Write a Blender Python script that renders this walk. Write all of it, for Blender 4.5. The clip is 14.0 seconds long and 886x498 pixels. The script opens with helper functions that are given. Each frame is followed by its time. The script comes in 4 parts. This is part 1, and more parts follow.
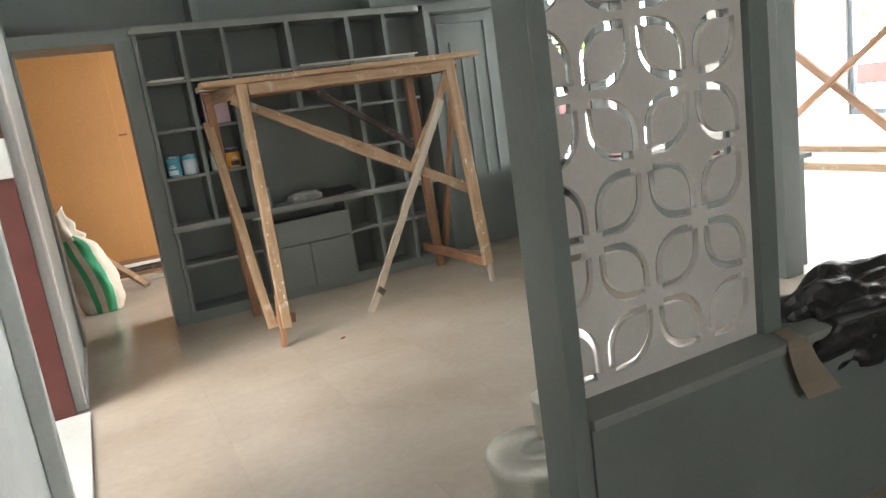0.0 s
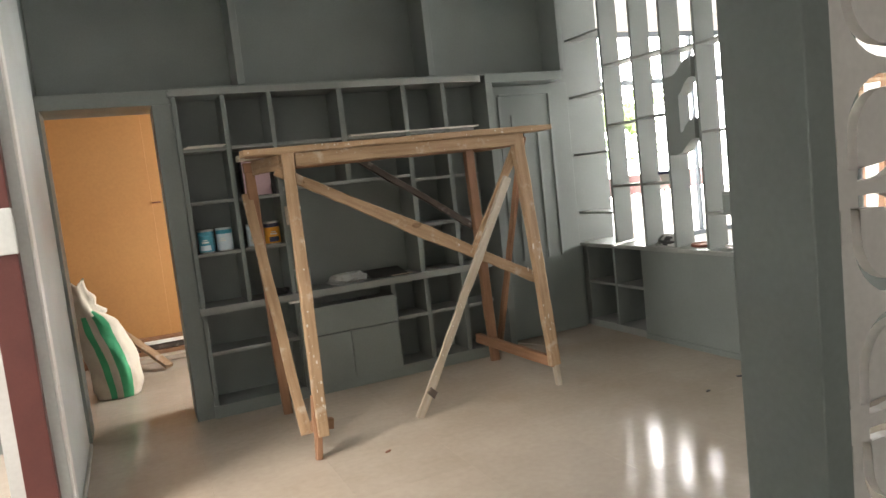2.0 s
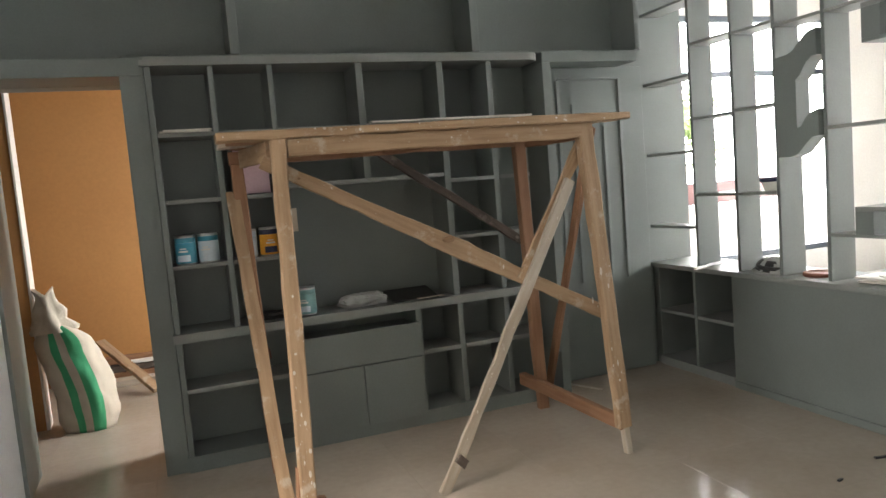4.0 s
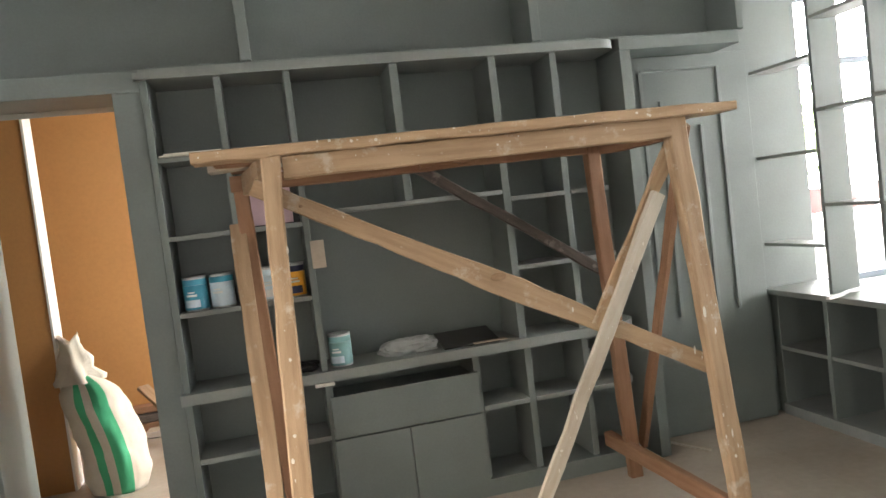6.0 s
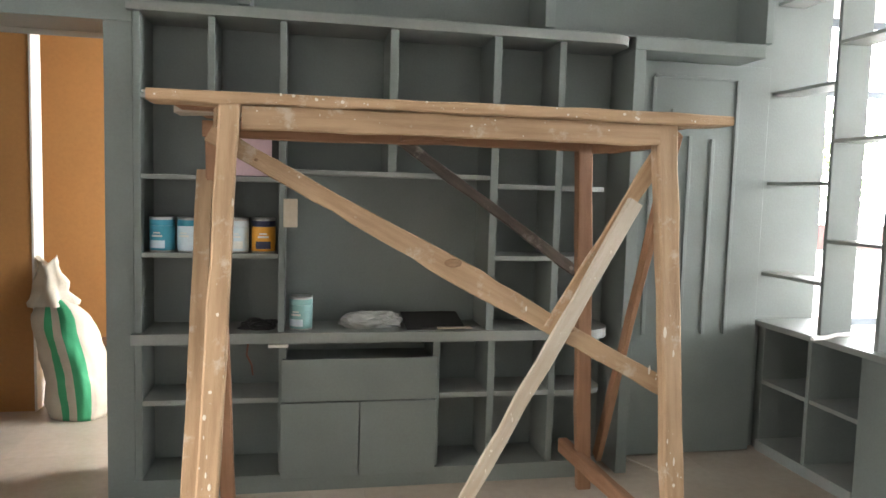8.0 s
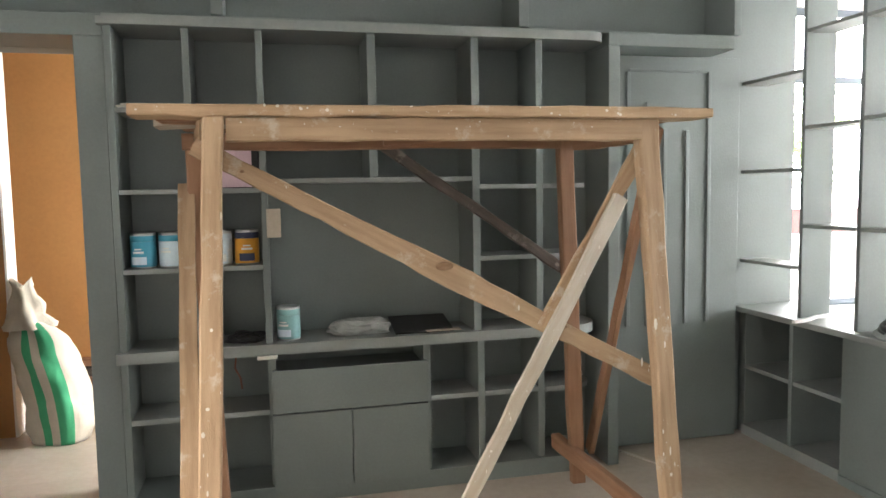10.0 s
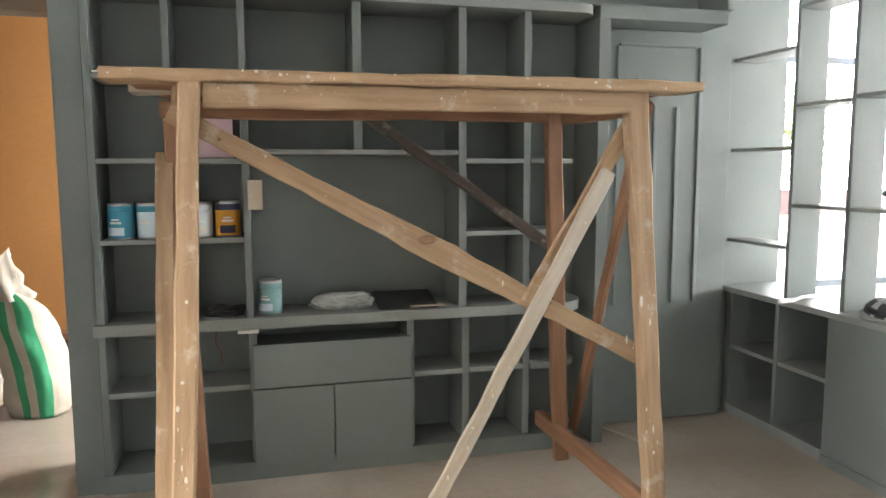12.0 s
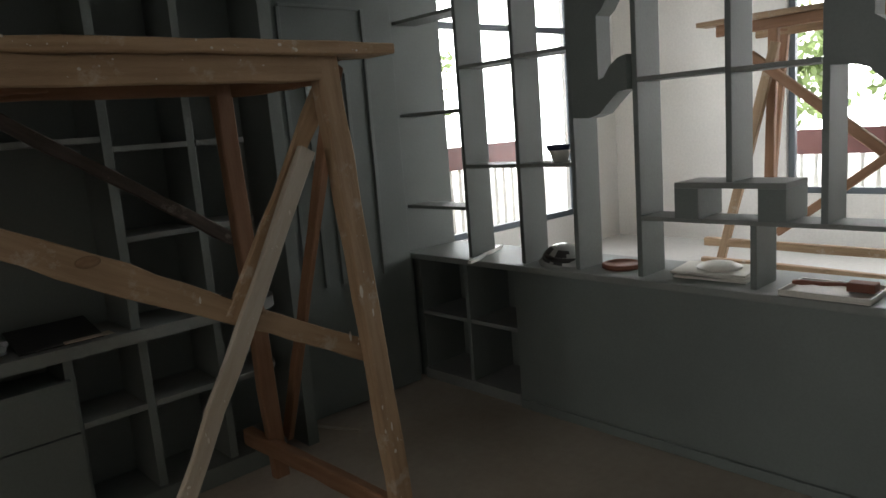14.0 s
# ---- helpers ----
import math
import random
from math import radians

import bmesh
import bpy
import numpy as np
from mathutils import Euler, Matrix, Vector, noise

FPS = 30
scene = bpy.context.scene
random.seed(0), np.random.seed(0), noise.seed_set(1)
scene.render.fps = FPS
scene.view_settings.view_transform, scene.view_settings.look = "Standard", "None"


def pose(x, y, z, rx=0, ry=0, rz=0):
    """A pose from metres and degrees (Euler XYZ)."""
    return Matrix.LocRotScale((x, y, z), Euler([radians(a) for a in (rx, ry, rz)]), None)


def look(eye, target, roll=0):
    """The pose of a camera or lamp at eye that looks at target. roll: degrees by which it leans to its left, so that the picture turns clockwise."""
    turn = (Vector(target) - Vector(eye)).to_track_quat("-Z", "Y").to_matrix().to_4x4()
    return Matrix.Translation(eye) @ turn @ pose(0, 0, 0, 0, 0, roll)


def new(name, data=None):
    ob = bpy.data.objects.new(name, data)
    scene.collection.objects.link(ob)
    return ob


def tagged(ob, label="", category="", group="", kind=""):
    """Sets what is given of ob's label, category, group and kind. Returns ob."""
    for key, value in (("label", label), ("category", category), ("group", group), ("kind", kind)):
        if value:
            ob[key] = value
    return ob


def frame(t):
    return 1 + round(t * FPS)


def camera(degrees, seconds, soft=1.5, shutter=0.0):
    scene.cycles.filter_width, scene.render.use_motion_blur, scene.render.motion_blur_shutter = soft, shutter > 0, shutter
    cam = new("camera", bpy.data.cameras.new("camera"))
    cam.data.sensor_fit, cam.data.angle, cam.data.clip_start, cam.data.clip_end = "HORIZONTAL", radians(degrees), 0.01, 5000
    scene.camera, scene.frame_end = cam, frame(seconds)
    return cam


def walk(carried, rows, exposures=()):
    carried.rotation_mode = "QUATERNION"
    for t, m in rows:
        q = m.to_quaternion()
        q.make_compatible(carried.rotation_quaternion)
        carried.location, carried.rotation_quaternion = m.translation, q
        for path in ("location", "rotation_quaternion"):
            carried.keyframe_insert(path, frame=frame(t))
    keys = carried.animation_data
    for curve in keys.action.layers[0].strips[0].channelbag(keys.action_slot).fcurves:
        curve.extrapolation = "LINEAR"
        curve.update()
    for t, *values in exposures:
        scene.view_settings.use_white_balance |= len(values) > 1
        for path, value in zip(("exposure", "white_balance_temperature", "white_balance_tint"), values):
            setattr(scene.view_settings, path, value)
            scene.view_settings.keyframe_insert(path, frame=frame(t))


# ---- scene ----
cam = camera(64.1, 14.0)
PATH = [
    (0, (0.126, -0.221, 1.412), (0.969, 1.545, 1.002), -8.2),
    (0.5, (0.05, -0.044, 1.444), (1.008, 1.696, 1.209), -6.2),
    (1, (-0.059, 0.126, 1.465), (0.821, 1.908, 1.243), -6.0),
    (1.5, (0.04, 0.282, 1.462), (0.873, 2.093, 1.302), -6.6),
    (2, (0.227, 0.458, 1.455), (1.035, 2.277, 1.255), -6.3),
    (2.5, (0.315, 0.677, 1.447), (1.216, 2.454, 1.272), -5.7),
    (3, (0.357, 0.899, 1.45), (1.184, 2.709, 1.248), -5.3),
    (3.2, (0.412, 1.015, 1.441), (1.221, 2.834, 1.245), -5.1),
    (5.3, (1.03, 1.9, 1.448), (1.586, 3.814, 1.28), -4.9),
    (5.5, (1.061, 1.957, 1.445), (1.673, 3.858, 1.337), -6.6),
    (6, (1.09, 2.07, 1.446), (1.555, 4.012, 1.336), -6.9),
    (6.5, (1.271, 2.156, 1.448), (1.623, 4.122, 1.353), -3.3),
    (7, (1.378, 2.167, 1.426), (1.93, 4.078, 1.22), -4.3),
    (7.5, (1.321, 2.127, 1.439), (1.767, 4.05, 1.117), -4.4),
    (8, (1.358, 2.112, 1.431), (1.742, 4.068, 1.267), 1.6),
    (8.2, (1.389, 2.124, 1.433), (1.795, 4.069, 1.203), 4.2),
    (10.3, (1.288, 2.127, 1.441), (1.754, 4.065, 1.282), -1.3),
    (10.5, (1.291, 2.136, 1.433), (1.732, 4.08, 1.259), 0.3),
    (11, (1.317, 2.135, 1.426), (1.827, 4.061, 1.246), 0.4),
    (11.5, (1.341, 2.155, 1.432), (1.907, 4.062, 1.231), -0.2),
    (12, (1.326, 2.169, 1.42), (1.815, 4.095, 1.196), -0.2),
    (12.5, (1.263, 2.249, 1.423), (1.891, 4.126, 1.134), -0.6),
    (13, (1.159, 2.394, 1.452), (2.157, 4.103, 1.164), -3.3),
    (13.5, (1.182, 2.495, 1.437), (2.475, 3.965, 1.029), -3.8),
    (14, (1.343, 2.598, 1.447), (2.667, 4.057, 1.106), -4.6),
]
EXPOSURES = [(0.0, -0.10, 6450, 10), (0.6, -0.36, 6500, 10), (1.5, -0.27, 6750, 12), (2.5, -0.18, 6750, 12), (3.0, -0.66, 6700, 12), (5.3, 0.10, 6500, 11), (6.0, 0.24, 6550, 11),
             (6.5, 0.65, 6500, 11), (7.0, 0.33, 6450, 11), (8.0, 0.40, 6400, 11), (11.0, 0.33, 6400, 11), (12.5, 0.30, 6400, 11), (13.0, -0.22, 6450, 11), (13.5, -1.38, 6450, 10), (14.0, -2.35, 6450, 10)]
walk(cam, [(t, look(eye, target, roll)) for t, eye, target, roll in PATH], EXPOSURES)

# ---- world and light ----
world = bpy.data.worlds.new("overcast_sky")
scene.world = world
world.use_nodes = True
wn, wl = world.node_tree.nodes, world.node_tree.links
sky = wn.new("ShaderNodeTexSky")
sky.sky_type = "NISHITA"
sky.sun_disc = False
sky.sun_elevation = radians(44)
sky.sun_rotation = radians(243)
sky.dust_density = 6.0
sky.air_density = 1.5
wn["Background"].inputs["Strength"].default_value = 0.15
wl.new(sky.outputs[0], wn["Background"].inputs["Color"])

sun = new("sun", bpy.data.lights.new("sun", "SUN"))
sun.data.energy, sun.data.angle, sun.data.color = 2.0, radians(20), (1.0, 0.95, 0.88)
sun.matrix_world = look((-10, -2.5, 11), (0.4, 2.6, 0))


def window_light(name, eye, target, w, h, power, color=(1.0, 0.98, 0.95)):
    """Daylight that enters by an opening; the entry lamp is an added fill."""
    ob = new(name, bpy.data.lights.new(name, "AREA"))
    ob.data.shape, ob.data.size, ob.data.size_y, ob.data.energy, ob.data.color = "RECTANGLE", w, h, power, color
    ob.matrix_world = look(eye, target)
    return ob


window_light("bay_window_daylight", (8.58, 3.25, 1.65), (3.0, 2.4, 1.0), 1.6, 2.2, 150, (1.0, 0.965, 0.91))
window_light("porch_daylight", (-4.6, 3.0, 2.1), (3.9, 3.5, 0.5), 3.0, 2.2, 440, (1.0, 0.985, 0.955))
window_light("bay_north_daylight", (5.8, 9.0, 3.3), (7.0, 5.4, 0.2), 3.0, 1.2, 260, (0.97, 0.99, 1.0))
# added fill behind the camera; brightens the column and entry half wall
window_light("entry_fill", (1.0, -3.52, 1.7), (0.9, 1.0, 1.3), 1.6, 1.2, 45, (1.0, 0.965, 0.91))
window_light("store_daylight", (2.50, 6.35, 1.6), (0.0, 7.0, 0.0), 0.85, 1.3, 120, (1.0, 0.97, 0.92))


# ---- materials ----
def material(name, color, rough=0.6, spots=None, amount=0.5, scale=3.0, fine=60.0, bump=0.15, metal=0.0, vary=0.0, rough_var=0.1, stretch=None, overall=False, gloss=0.5, smear=None):
    """A worn surface: two sizes of mottling in the colour, uneven gloss and a fine relief."""
    m = bpy.data.materials.new(name)
    m.use_nodes = True
    n, k = m.node_tree.nodes, m.node_tree.links
    b = n["Principled BSDF"]
    b.inputs["Metallic"].default_value = metal
    b.inputs["Specular IOR Level"].default_value = gloss
    tc = n.new("ShaderNodeTexCoord")
    mp = n.new("ShaderNodeMapping")
    k.new(n.new("ShaderNodeNewGeometry").outputs["Position"] if overall else tc.outputs["Object"], mp.inputs["Vector"])
    if stretch:
        mp.inputs["Scale"].default_value = stretch
    big, small = n.new("ShaderNodeTexNoise"), n.new("ShaderNodeTexNoise")
    for t, s, d in ((big, scale, 4.0), (small, fine, 3.0)):
        t.inputs["Scale"].default_value, t.inputs["Detail"].default_value = s, d
        k.new(mp.outputs[0], t.inputs["Vector"])
    ramp = n.new("ShaderNodeValToRGB")
    ramp.color_ramp.elements[0].position, ramp.color_ramp.elements[1].position = 0.35, 0.7
    k.new(big.outputs["Fac"], ramp.inputs["Fac"])
    mix = n.new("ShaderNodeMix")
    mix.data_type = "RGBA"
    mix.inputs[6].default_value = (*color, 1)
    mix.inputs[7].default_value = (*(spots or [c * 0.8 for c in color]), 1)
    sc = n.new("ShaderNodeMath")
    sc.operation = "MULTIPLY"
    sc.inputs[1].default_value = amount
    k.new(ramp.outputs["Color"], sc.inputs[0])
    k.new(sc.outputs[0], mix.inputs[0])
    hsv = n.new("ShaderNodeHueSaturation")
    worn = mix.outputs[2]
    if smear:
        blot, edge, coat = n.new("ShaderNodeTexNoise"), n.new("ShaderNodeMapRange"), n.new("ShaderNodeMix")
        blot.inputs["Scale"].default_value, blot.inputs["Detail"].default_value = 11.0, 6.0
        blot.inputs["Roughness"].default_value = 0.7
        k.new(tc.outputs["Object"], blot.inputs["Vector"])
        edge.inputs[1].default_value, edge.inputs[2].default_value = 0.57, 0.66
        edge.inputs[4].default_value = 0.65
        k.new(blot.outputs["Fac"], edge.inputs[0])
        coat.data_type = "RGBA"
        coat.inputs[7].default_value = (*smear, 1)
        k.new(edge.outputs[0], coat.inputs[0])
        k.new(worn, coat.inputs[6])
        worn = coat.outputs[2]
    k.new(worn, hsv.inputs["Color"])
    mr = n.new("ShaderNodeMapRange")
    mr.inputs[3].default_value, mr.inputs[4].default_value = 0.9, 1.1
    k.new(small.outputs["Fac"], mr.inputs[0])
    val = mr.outputs[0]
    if vary:
        info = n.new("ShaderNodeObjectInfo")
        r2 = n.new("ShaderNodeMapRange")
        r2.inputs[3].default_value, r2.inputs[4].default_value = 1 - vary, 1 + vary
        k.new(info.outputs["Random"], r2.inputs[0])
        mul = n.new("ShaderNodeMath")
        mul.operation = "MULTIPLY"
        k.new(val, mul.inputs[0])
        k.new(r2.outputs[0], mul.inputs[1])
        val = mul.outputs[0]
    k.new(val, hsv.inputs["Value"])
    k.new(hsv.outputs[0], b.inputs["Base Color"])
    rr = n.new("ShaderNodeMapRange")
    rr.inputs[3].default_value, rr.inputs[4].default_value = max(0.02, rough - rough_var), min(1, rough + rough_var)
    k.new(big.outputs["Fac"], rr.inputs[0])
    k.new(rr.outputs[0], b.inputs["Roughness"])
    bp = n.new("ShaderNodeBump")
    bp.inputs["Strength"].default_value, bp.inputs["Distance"].default_value = bump, 0.004
    k.new(small.outputs["Fac"], bp.inputs["Height"])
    k.new(bp.outputs[0], b.inputs["Normal"])
    return m


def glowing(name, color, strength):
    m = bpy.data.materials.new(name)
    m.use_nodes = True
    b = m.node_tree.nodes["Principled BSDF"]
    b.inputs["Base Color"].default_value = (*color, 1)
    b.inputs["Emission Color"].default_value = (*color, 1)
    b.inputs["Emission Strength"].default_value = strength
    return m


GREY = material("grey_green_paint", (0.170, 0.193, 0.184), 0.5, (0.128, 0.146, 0.139), 0.75, 1.6, 90, 0.15)
GREY_DUST = material("dusty_grey_paint", (0.20, 0.218, 0.208), 0.6, (0.28, 0.275, 0.26), 0.5, 5.0, 70, 0.15)
PRIMER = material("pale_wall_paint", (0.55, 0.58, 0.57), 0.6, (0.45, 0.47, 0.46), 0.6, 1.8, 50, 0.2)
WHITE = material("white_plaster", (0.78, 0.77, 0.74), 0.7, (0.66, 0.65, 0.62), 0.4, 1.5, 40, 0.2)
SCREEN_WHITE = material("dusty_white_board", (0.62, 0.60, 0.57), 0.6, (0.5, 0.48, 0.45), 0.5, 3.0, 80, 0.1)
CEIL = material("ceiling_paint", (0.6, 0.6, 0.58), 0.8, None, 0.3, 1.0, 40, 0.1)
RED = material("red_brown_door_paint", (0.11, 0.032, 0.028), 0.4, (0.07, 0.02, 0.018), 0.6, 5, 80, 0.15)
ORANGE = material("ochre_wall_paint", (0.46, 0.235, 0.085), 0.55, (0.40, 0.195, 0.068), 0.6, 1.2, 40, 0.15)
TILE = material("dusty_polished_tile", (0.43, 0.385, 0.335), 0.15, (0.315, 0.265, 0.215), 0.8, 1.1, 25, 0.02, vary=0.03, rough_var=0.1, overall=True, gloss=0.09)
GROUT = material("grout", (0.42, 0.375, 0.325), 0.9, None, 0.4, 4, 60, 0.3)
BAY_TILE = material("white_polished_tile", (0.72, 0.71, 0.69), 0.12, (0.62, 0.6, 0.57), 0.5, 1.0, 25, 0.03, vary=0.03, rough_var=0.08, overall=True)
WOOD = material("rough_sawn_pine", (0.375, 0.254, 0.152), 0.75, (0.235, 0.148, 0.082), 0.75, 3.0, 40, 0.5, vary=0.16, stretch=(1.2, 14, 14), smear=(0.47, 0.40, 0.32))
WOOD_RED = material("reddish_sawn_wood", (0.28, 0.15, 0.085), 0.75, (0.2, 0.10, 0.05), 0.7, 3.0, 40, 0.4, vary=0.1, stretch=(1.2, 14, 14))
WOOD_DARK = material("dark_weathered_wood", (0.055, 0.042, 0.034), 0.8, (0.11, 0.085, 0.07), 0.6, 6.0, 40, 0.4, vary=0.1, stretch=(1.5, 12, 12), smear=(0.26, 0.23, 0.19))
WOOD_WHITE = material("paint_smeared_wood", (0.43, 0.385, 0.325), 0.75, (0.32, 0.25, 0.17), 0.6, 3.0, 40, 0.4, vary=0.1, stretch=(1.2, 12, 12))
KNOT = material("dark_pine_knot", (0.17, 0.095, 0.045), 0.75, (0.26, 0.17, 0.10), 0.7, 30.0, 90, 0.3)
SPLASH = material("dried_paint_splash", (0.6, 0.55, 0.47), 0.6, None, 0.3, 10, 60, 0.3)
SACK = material("woven_sack", (0.6, 0.56, 0.48), 0.8, (0.55, 0.50, 0.40), 0.6, 6, 160, 0.5)
SACK_GREEN = material("green_sack_stripe", (0.07, 0.44, 0.22), 0.75, (0.05, 0.34, 0.16), 0.5, 6, 160, 0.5)
WIN_FRAME = material("slate_window_frame", (0.10, 0.12, 0.14), 0.45, None, 0.4, 3, 60, 0.1)


# ---- mesh helpers ----
def part(name, bm, mat, parent=None, label=""):
    me = bpy.data.meshes.new(name)
    bm.to_mesh(me)
    bm.free()
    for mt in mat if isinstance(mat, (list, tuple)) else [mat]:
        me.materials.append(mt)
    ob = new(name, me)
    if parent:
        ob.parent = parent
    if label:
        ob["label"] = label
    return ob


def thing(name, label, category, group=""):
    return tagged(new(name), label, category, group)


def add_box(bm, x0, x1, y0, y1, z0, z1, bevel=0.0, matrix=None):
    ret = bmesh.ops.create_cube(bm, size=1.0)
    m = Matrix.Translation(((x0 + x1) / 2, (y0 + y1) / 2, (z0 + z1) / 2)) @ Matrix.Diagonal((x1 - x0, y1 - y0, z1 - z0, 1))
    bmesh.ops.transform(bm, matrix=(matrix @ m) if matrix else m, verts=ret["verts"])
    if bevel:
        edges = list({e for v in ret["verts"] for e in v.link_edges})
        bmesh.ops.bevel(bm, geom=edges, offset=bevel, segments=2, affect="EDGES", profile=0.6)
    return bm


def box(name, x0, x1, y0, y1, z0, z1, mat, parent=None, label="", bevel=0.003):
    return part(name, add_box(bmesh.new(), x0, x1, y0, y1, z0, z1, bevel), mat, parent, label)


def structure(ob, label, category):
    return tagged(ob, label, category, kind="structure")


def beam(name, a, b, w, h, mat, parent, label="", side=(0, -1, 0), cuts=6, rough=0.003, seed=0, wide=None):
    """A sawn bar from a to b with slightly uneven faces; w lies across side, h along it; wide scales w along the bar."""
    a, b = Vector(a), Vector(b)
    ax = (b - a).normalized()
    s = Vector(side)
    s = (s - ax * s.dot(ax)).normalized()
    t = ax.cross(s)
    rnd = random.Random(seed + int(1000 * (a.x + b.z)))
    bm = bmesh.new()
    rings = []
    for i in range(cuts + 1):
        c = a.lerp(b, i / cuts) + t * rnd.uniform(-rough, rough) + s * rnd.uniform(-rough, rough)
        ww, hh = w / 2 + rnd.uniform(-rough, rough), h / 2 + rnd.uniform(-rough, rough)
        if wide:
            ww *= wide(i / cuts)
        e = min(w, h) * 0.12
        prof = ((-ww, -hh + e), (-ww + e, -hh), (ww - e, -hh), (ww, -hh + e), (ww, hh - e), (ww - e, hh), (-ww + e, hh), (-ww, hh - e))
        rings.append([bm.verts.new(Vector((i / cuts * (b - a).length, p, q))) for p, q in prof])
        for v, (p, q) in zip(rings[-1], prof):
            v.co.y += (c - a.lerp(b, i / cuts)).dot(t)
            v.co.z += (c - a.lerp(b, i / cuts)).dot(s)
    for r0, r1 in zip(rings, rings[1:]):
        for i in range(8):
            bm.faces.new((r0[i], r0[(i + 1) % 8], r1[(i + 1) % 8], r1[i]))
    bm.faces.new(list(reversed(rings[0])))
    bm.faces.new(rings[-1])
    bmesh.ops.recalc_face_normals(bm, faces=bm.faces)
    ob = part(name, bm, mat, parent, label)
    rot = Matrix((ax, t, s)).transposed().to_4x4()
    ob.matrix_local = Matrix.Translation(a) @ rot
    return ob


def lathe(profile, seg=32):
    """A turned shape: profile of (radius, z) from bottom to top."""
    bm = bmesh.new()
    rings = [[bm.verts.new((r * math.cos(2 * math.pi * i / seg), r * math.sin(2 * math.pi * i / seg), z)) for i in range(seg)] for r, z in profile]
    for r0, r1 in zip(rings, rings[1:]):
        for i in range(seg):
            bm.faces.new((r0[i], r0[(i + 1) % seg], r1[(i + 1) % seg], r1[i]))
    bm.faces.new(list(reversed(rings[0])))
    bm.faces.new(rings[-1])
    for f in bm.faces:
        f.smooth = len(f.verts) == 4
    return bm


def prism(outline, depth, matrix=None, bevel=0.0):
    """A flat outline in x, y, extruded along z by depth."""
    bm = bmesh.new()
    f = bm.faces.new([bm.verts.new((x, y, 0)) for x, y in outline])
    ret = bmesh.ops.extrude_face_region(bm, geom=[f])
    bmesh.ops.translate(bm, vec=(0, 0, depth), verts=[v for v in ret["geom"] if isinstance(v, bmesh.types.BMVert)])
    bmesh.ops.recalc_face_normals(bm, faces=bm.faces)
    if matrix:
        bmesh.ops.transform(bm, matrix=matrix, verts=bm.verts)
    return bm


# ---- large structure ----
FRONT = 5.42      # face of the built-in joinery
BACK = 5.72       # wall behind it
H = 3.15          # ceiling

floor = structure(box("floor", -2.6, 4.3, -3.6, 9.1, -0.12, -0.003, GROUT, bevel=0), "dusty beige polished tile floor with thin grout joints", "floor")
bay_floor = structure(box("floor_bay", 4.3, 8.75, -3.6, 7.65, -0.12, -0.012, GROUT, bevel=0), "white polished tile floor of the bright bay", "floor")
structure(box("ceiling", -0.5, 4.3, -3.6, BACK, H, H + 0.12, CEIL, bevel=0), "plain pale painted ceiling", "ceiling")
structure(box("ceiling_bay", 4.3, 8.9, -3.6, 7.65, H, H + 0.12, CEIL, bevel=0), "plain pale painted ceiling of the bay", "ceiling")
structure(box("ceiling_store", -2.6, 2.7, BACK + 0.15, 8.25, H, H + 0.12, CEIL, bevel=0), "plain ceiling of the store room", "ceiling")


def wall(name, boxes, mat, label):
    bm = bmesh.new()
    for b in boxes:
        add_box(bm, *b)
    return structure(part(name, bm, mat), label, "wall")


# back wall with the doorway to the store room
wall("wall_north", [(0.56, 4.28, BACK, BACK + 0.15, 0, H), (-0.4, 0.56, BACK, BACK + 0.15, 2.12, H), (-2.6, -0.4, BACK, BACK + 0.15, 0, H), (-0.4, -0.16, BACK - 0.3, BACK + 0.15, 0, H)], GREY, "grey-green painted back wall with a doorway")
# left wall with an opening to the porch
wall("wall_west", [(-0.40, -0.16, 4.10, BACK - 0.3, 0, H), (-0.50, -0.185, -3.6, 2.20, 0, H), (-0.50, -0.16, 2.20, 4.10, 2.75, H)], PRIMER, "pale primed wall with an opening to the porch")
# unseen south wall; its opening is made up for the entry fill lamp
wall("wall_south", [(-0.5, 0.1, -3.75, -3.6, 0, H), (1.9, 8.9, -3.75, -3.6, 0, H), (0.1, 1.9, -3.75, -3.6, 0, 1.0), (0.1, 1.9, -3.75, -3.6, 2.4, H)], WHITE, "plain white wall behind the entry with an added opening for the fill lamp")
wall("wall_store", [(-2.6, 2.7, 8.10, 8.25, 0, H), (-2.75, -2.6, BACK, 8.25, 0, H), (2.55, 2.7, BACK, 5.9, 0, H), (2.55, 2.7, 6.8, 8.10, 0, H), (2.55, 2.7, 5.9, 6.8, 0, 0.9), (2.55, 2.7, 5.9, 6.8, 2.3, H)], ORANGE, "ochre painted store room wall")
wall("wall_store_partition", [(-2.6, -0.27, 6.80, 6.95, 0, H)], ORANGE, "ochre painted partition beside the sack")
# lit side face of the partition, its brightness put in as a white strip
structure(box("trim", -0.27, -0.255, 6.795, 6.955, 0, H, WHITE, bevel=0.002), "edge of the ochre partition, made pale for the light falling on it", "trim")
# unseen wall, added to block bay light so the entry stays dark
wall("wall_entry_blocker", [(2.75, 2.90, -3.6, 1.22, 0, H)], GREY, "unseen grey-green wall added to keep bay light out of the entry")
# bay walls with window openings
BN = 7.40
wall("wall_bay_north", [(7.87, 8.9, BN, BN + 0.2, 0, H), (4.16, 7.87, BN, BN + 0.2, 0, 0.36), (4.16, 7.87, BN, BN + 0.2, 2.95, H), (4.14, 4.28, BACK + 0.15, BN, 0, H)], WHITE, "white plaster wall of the bay")
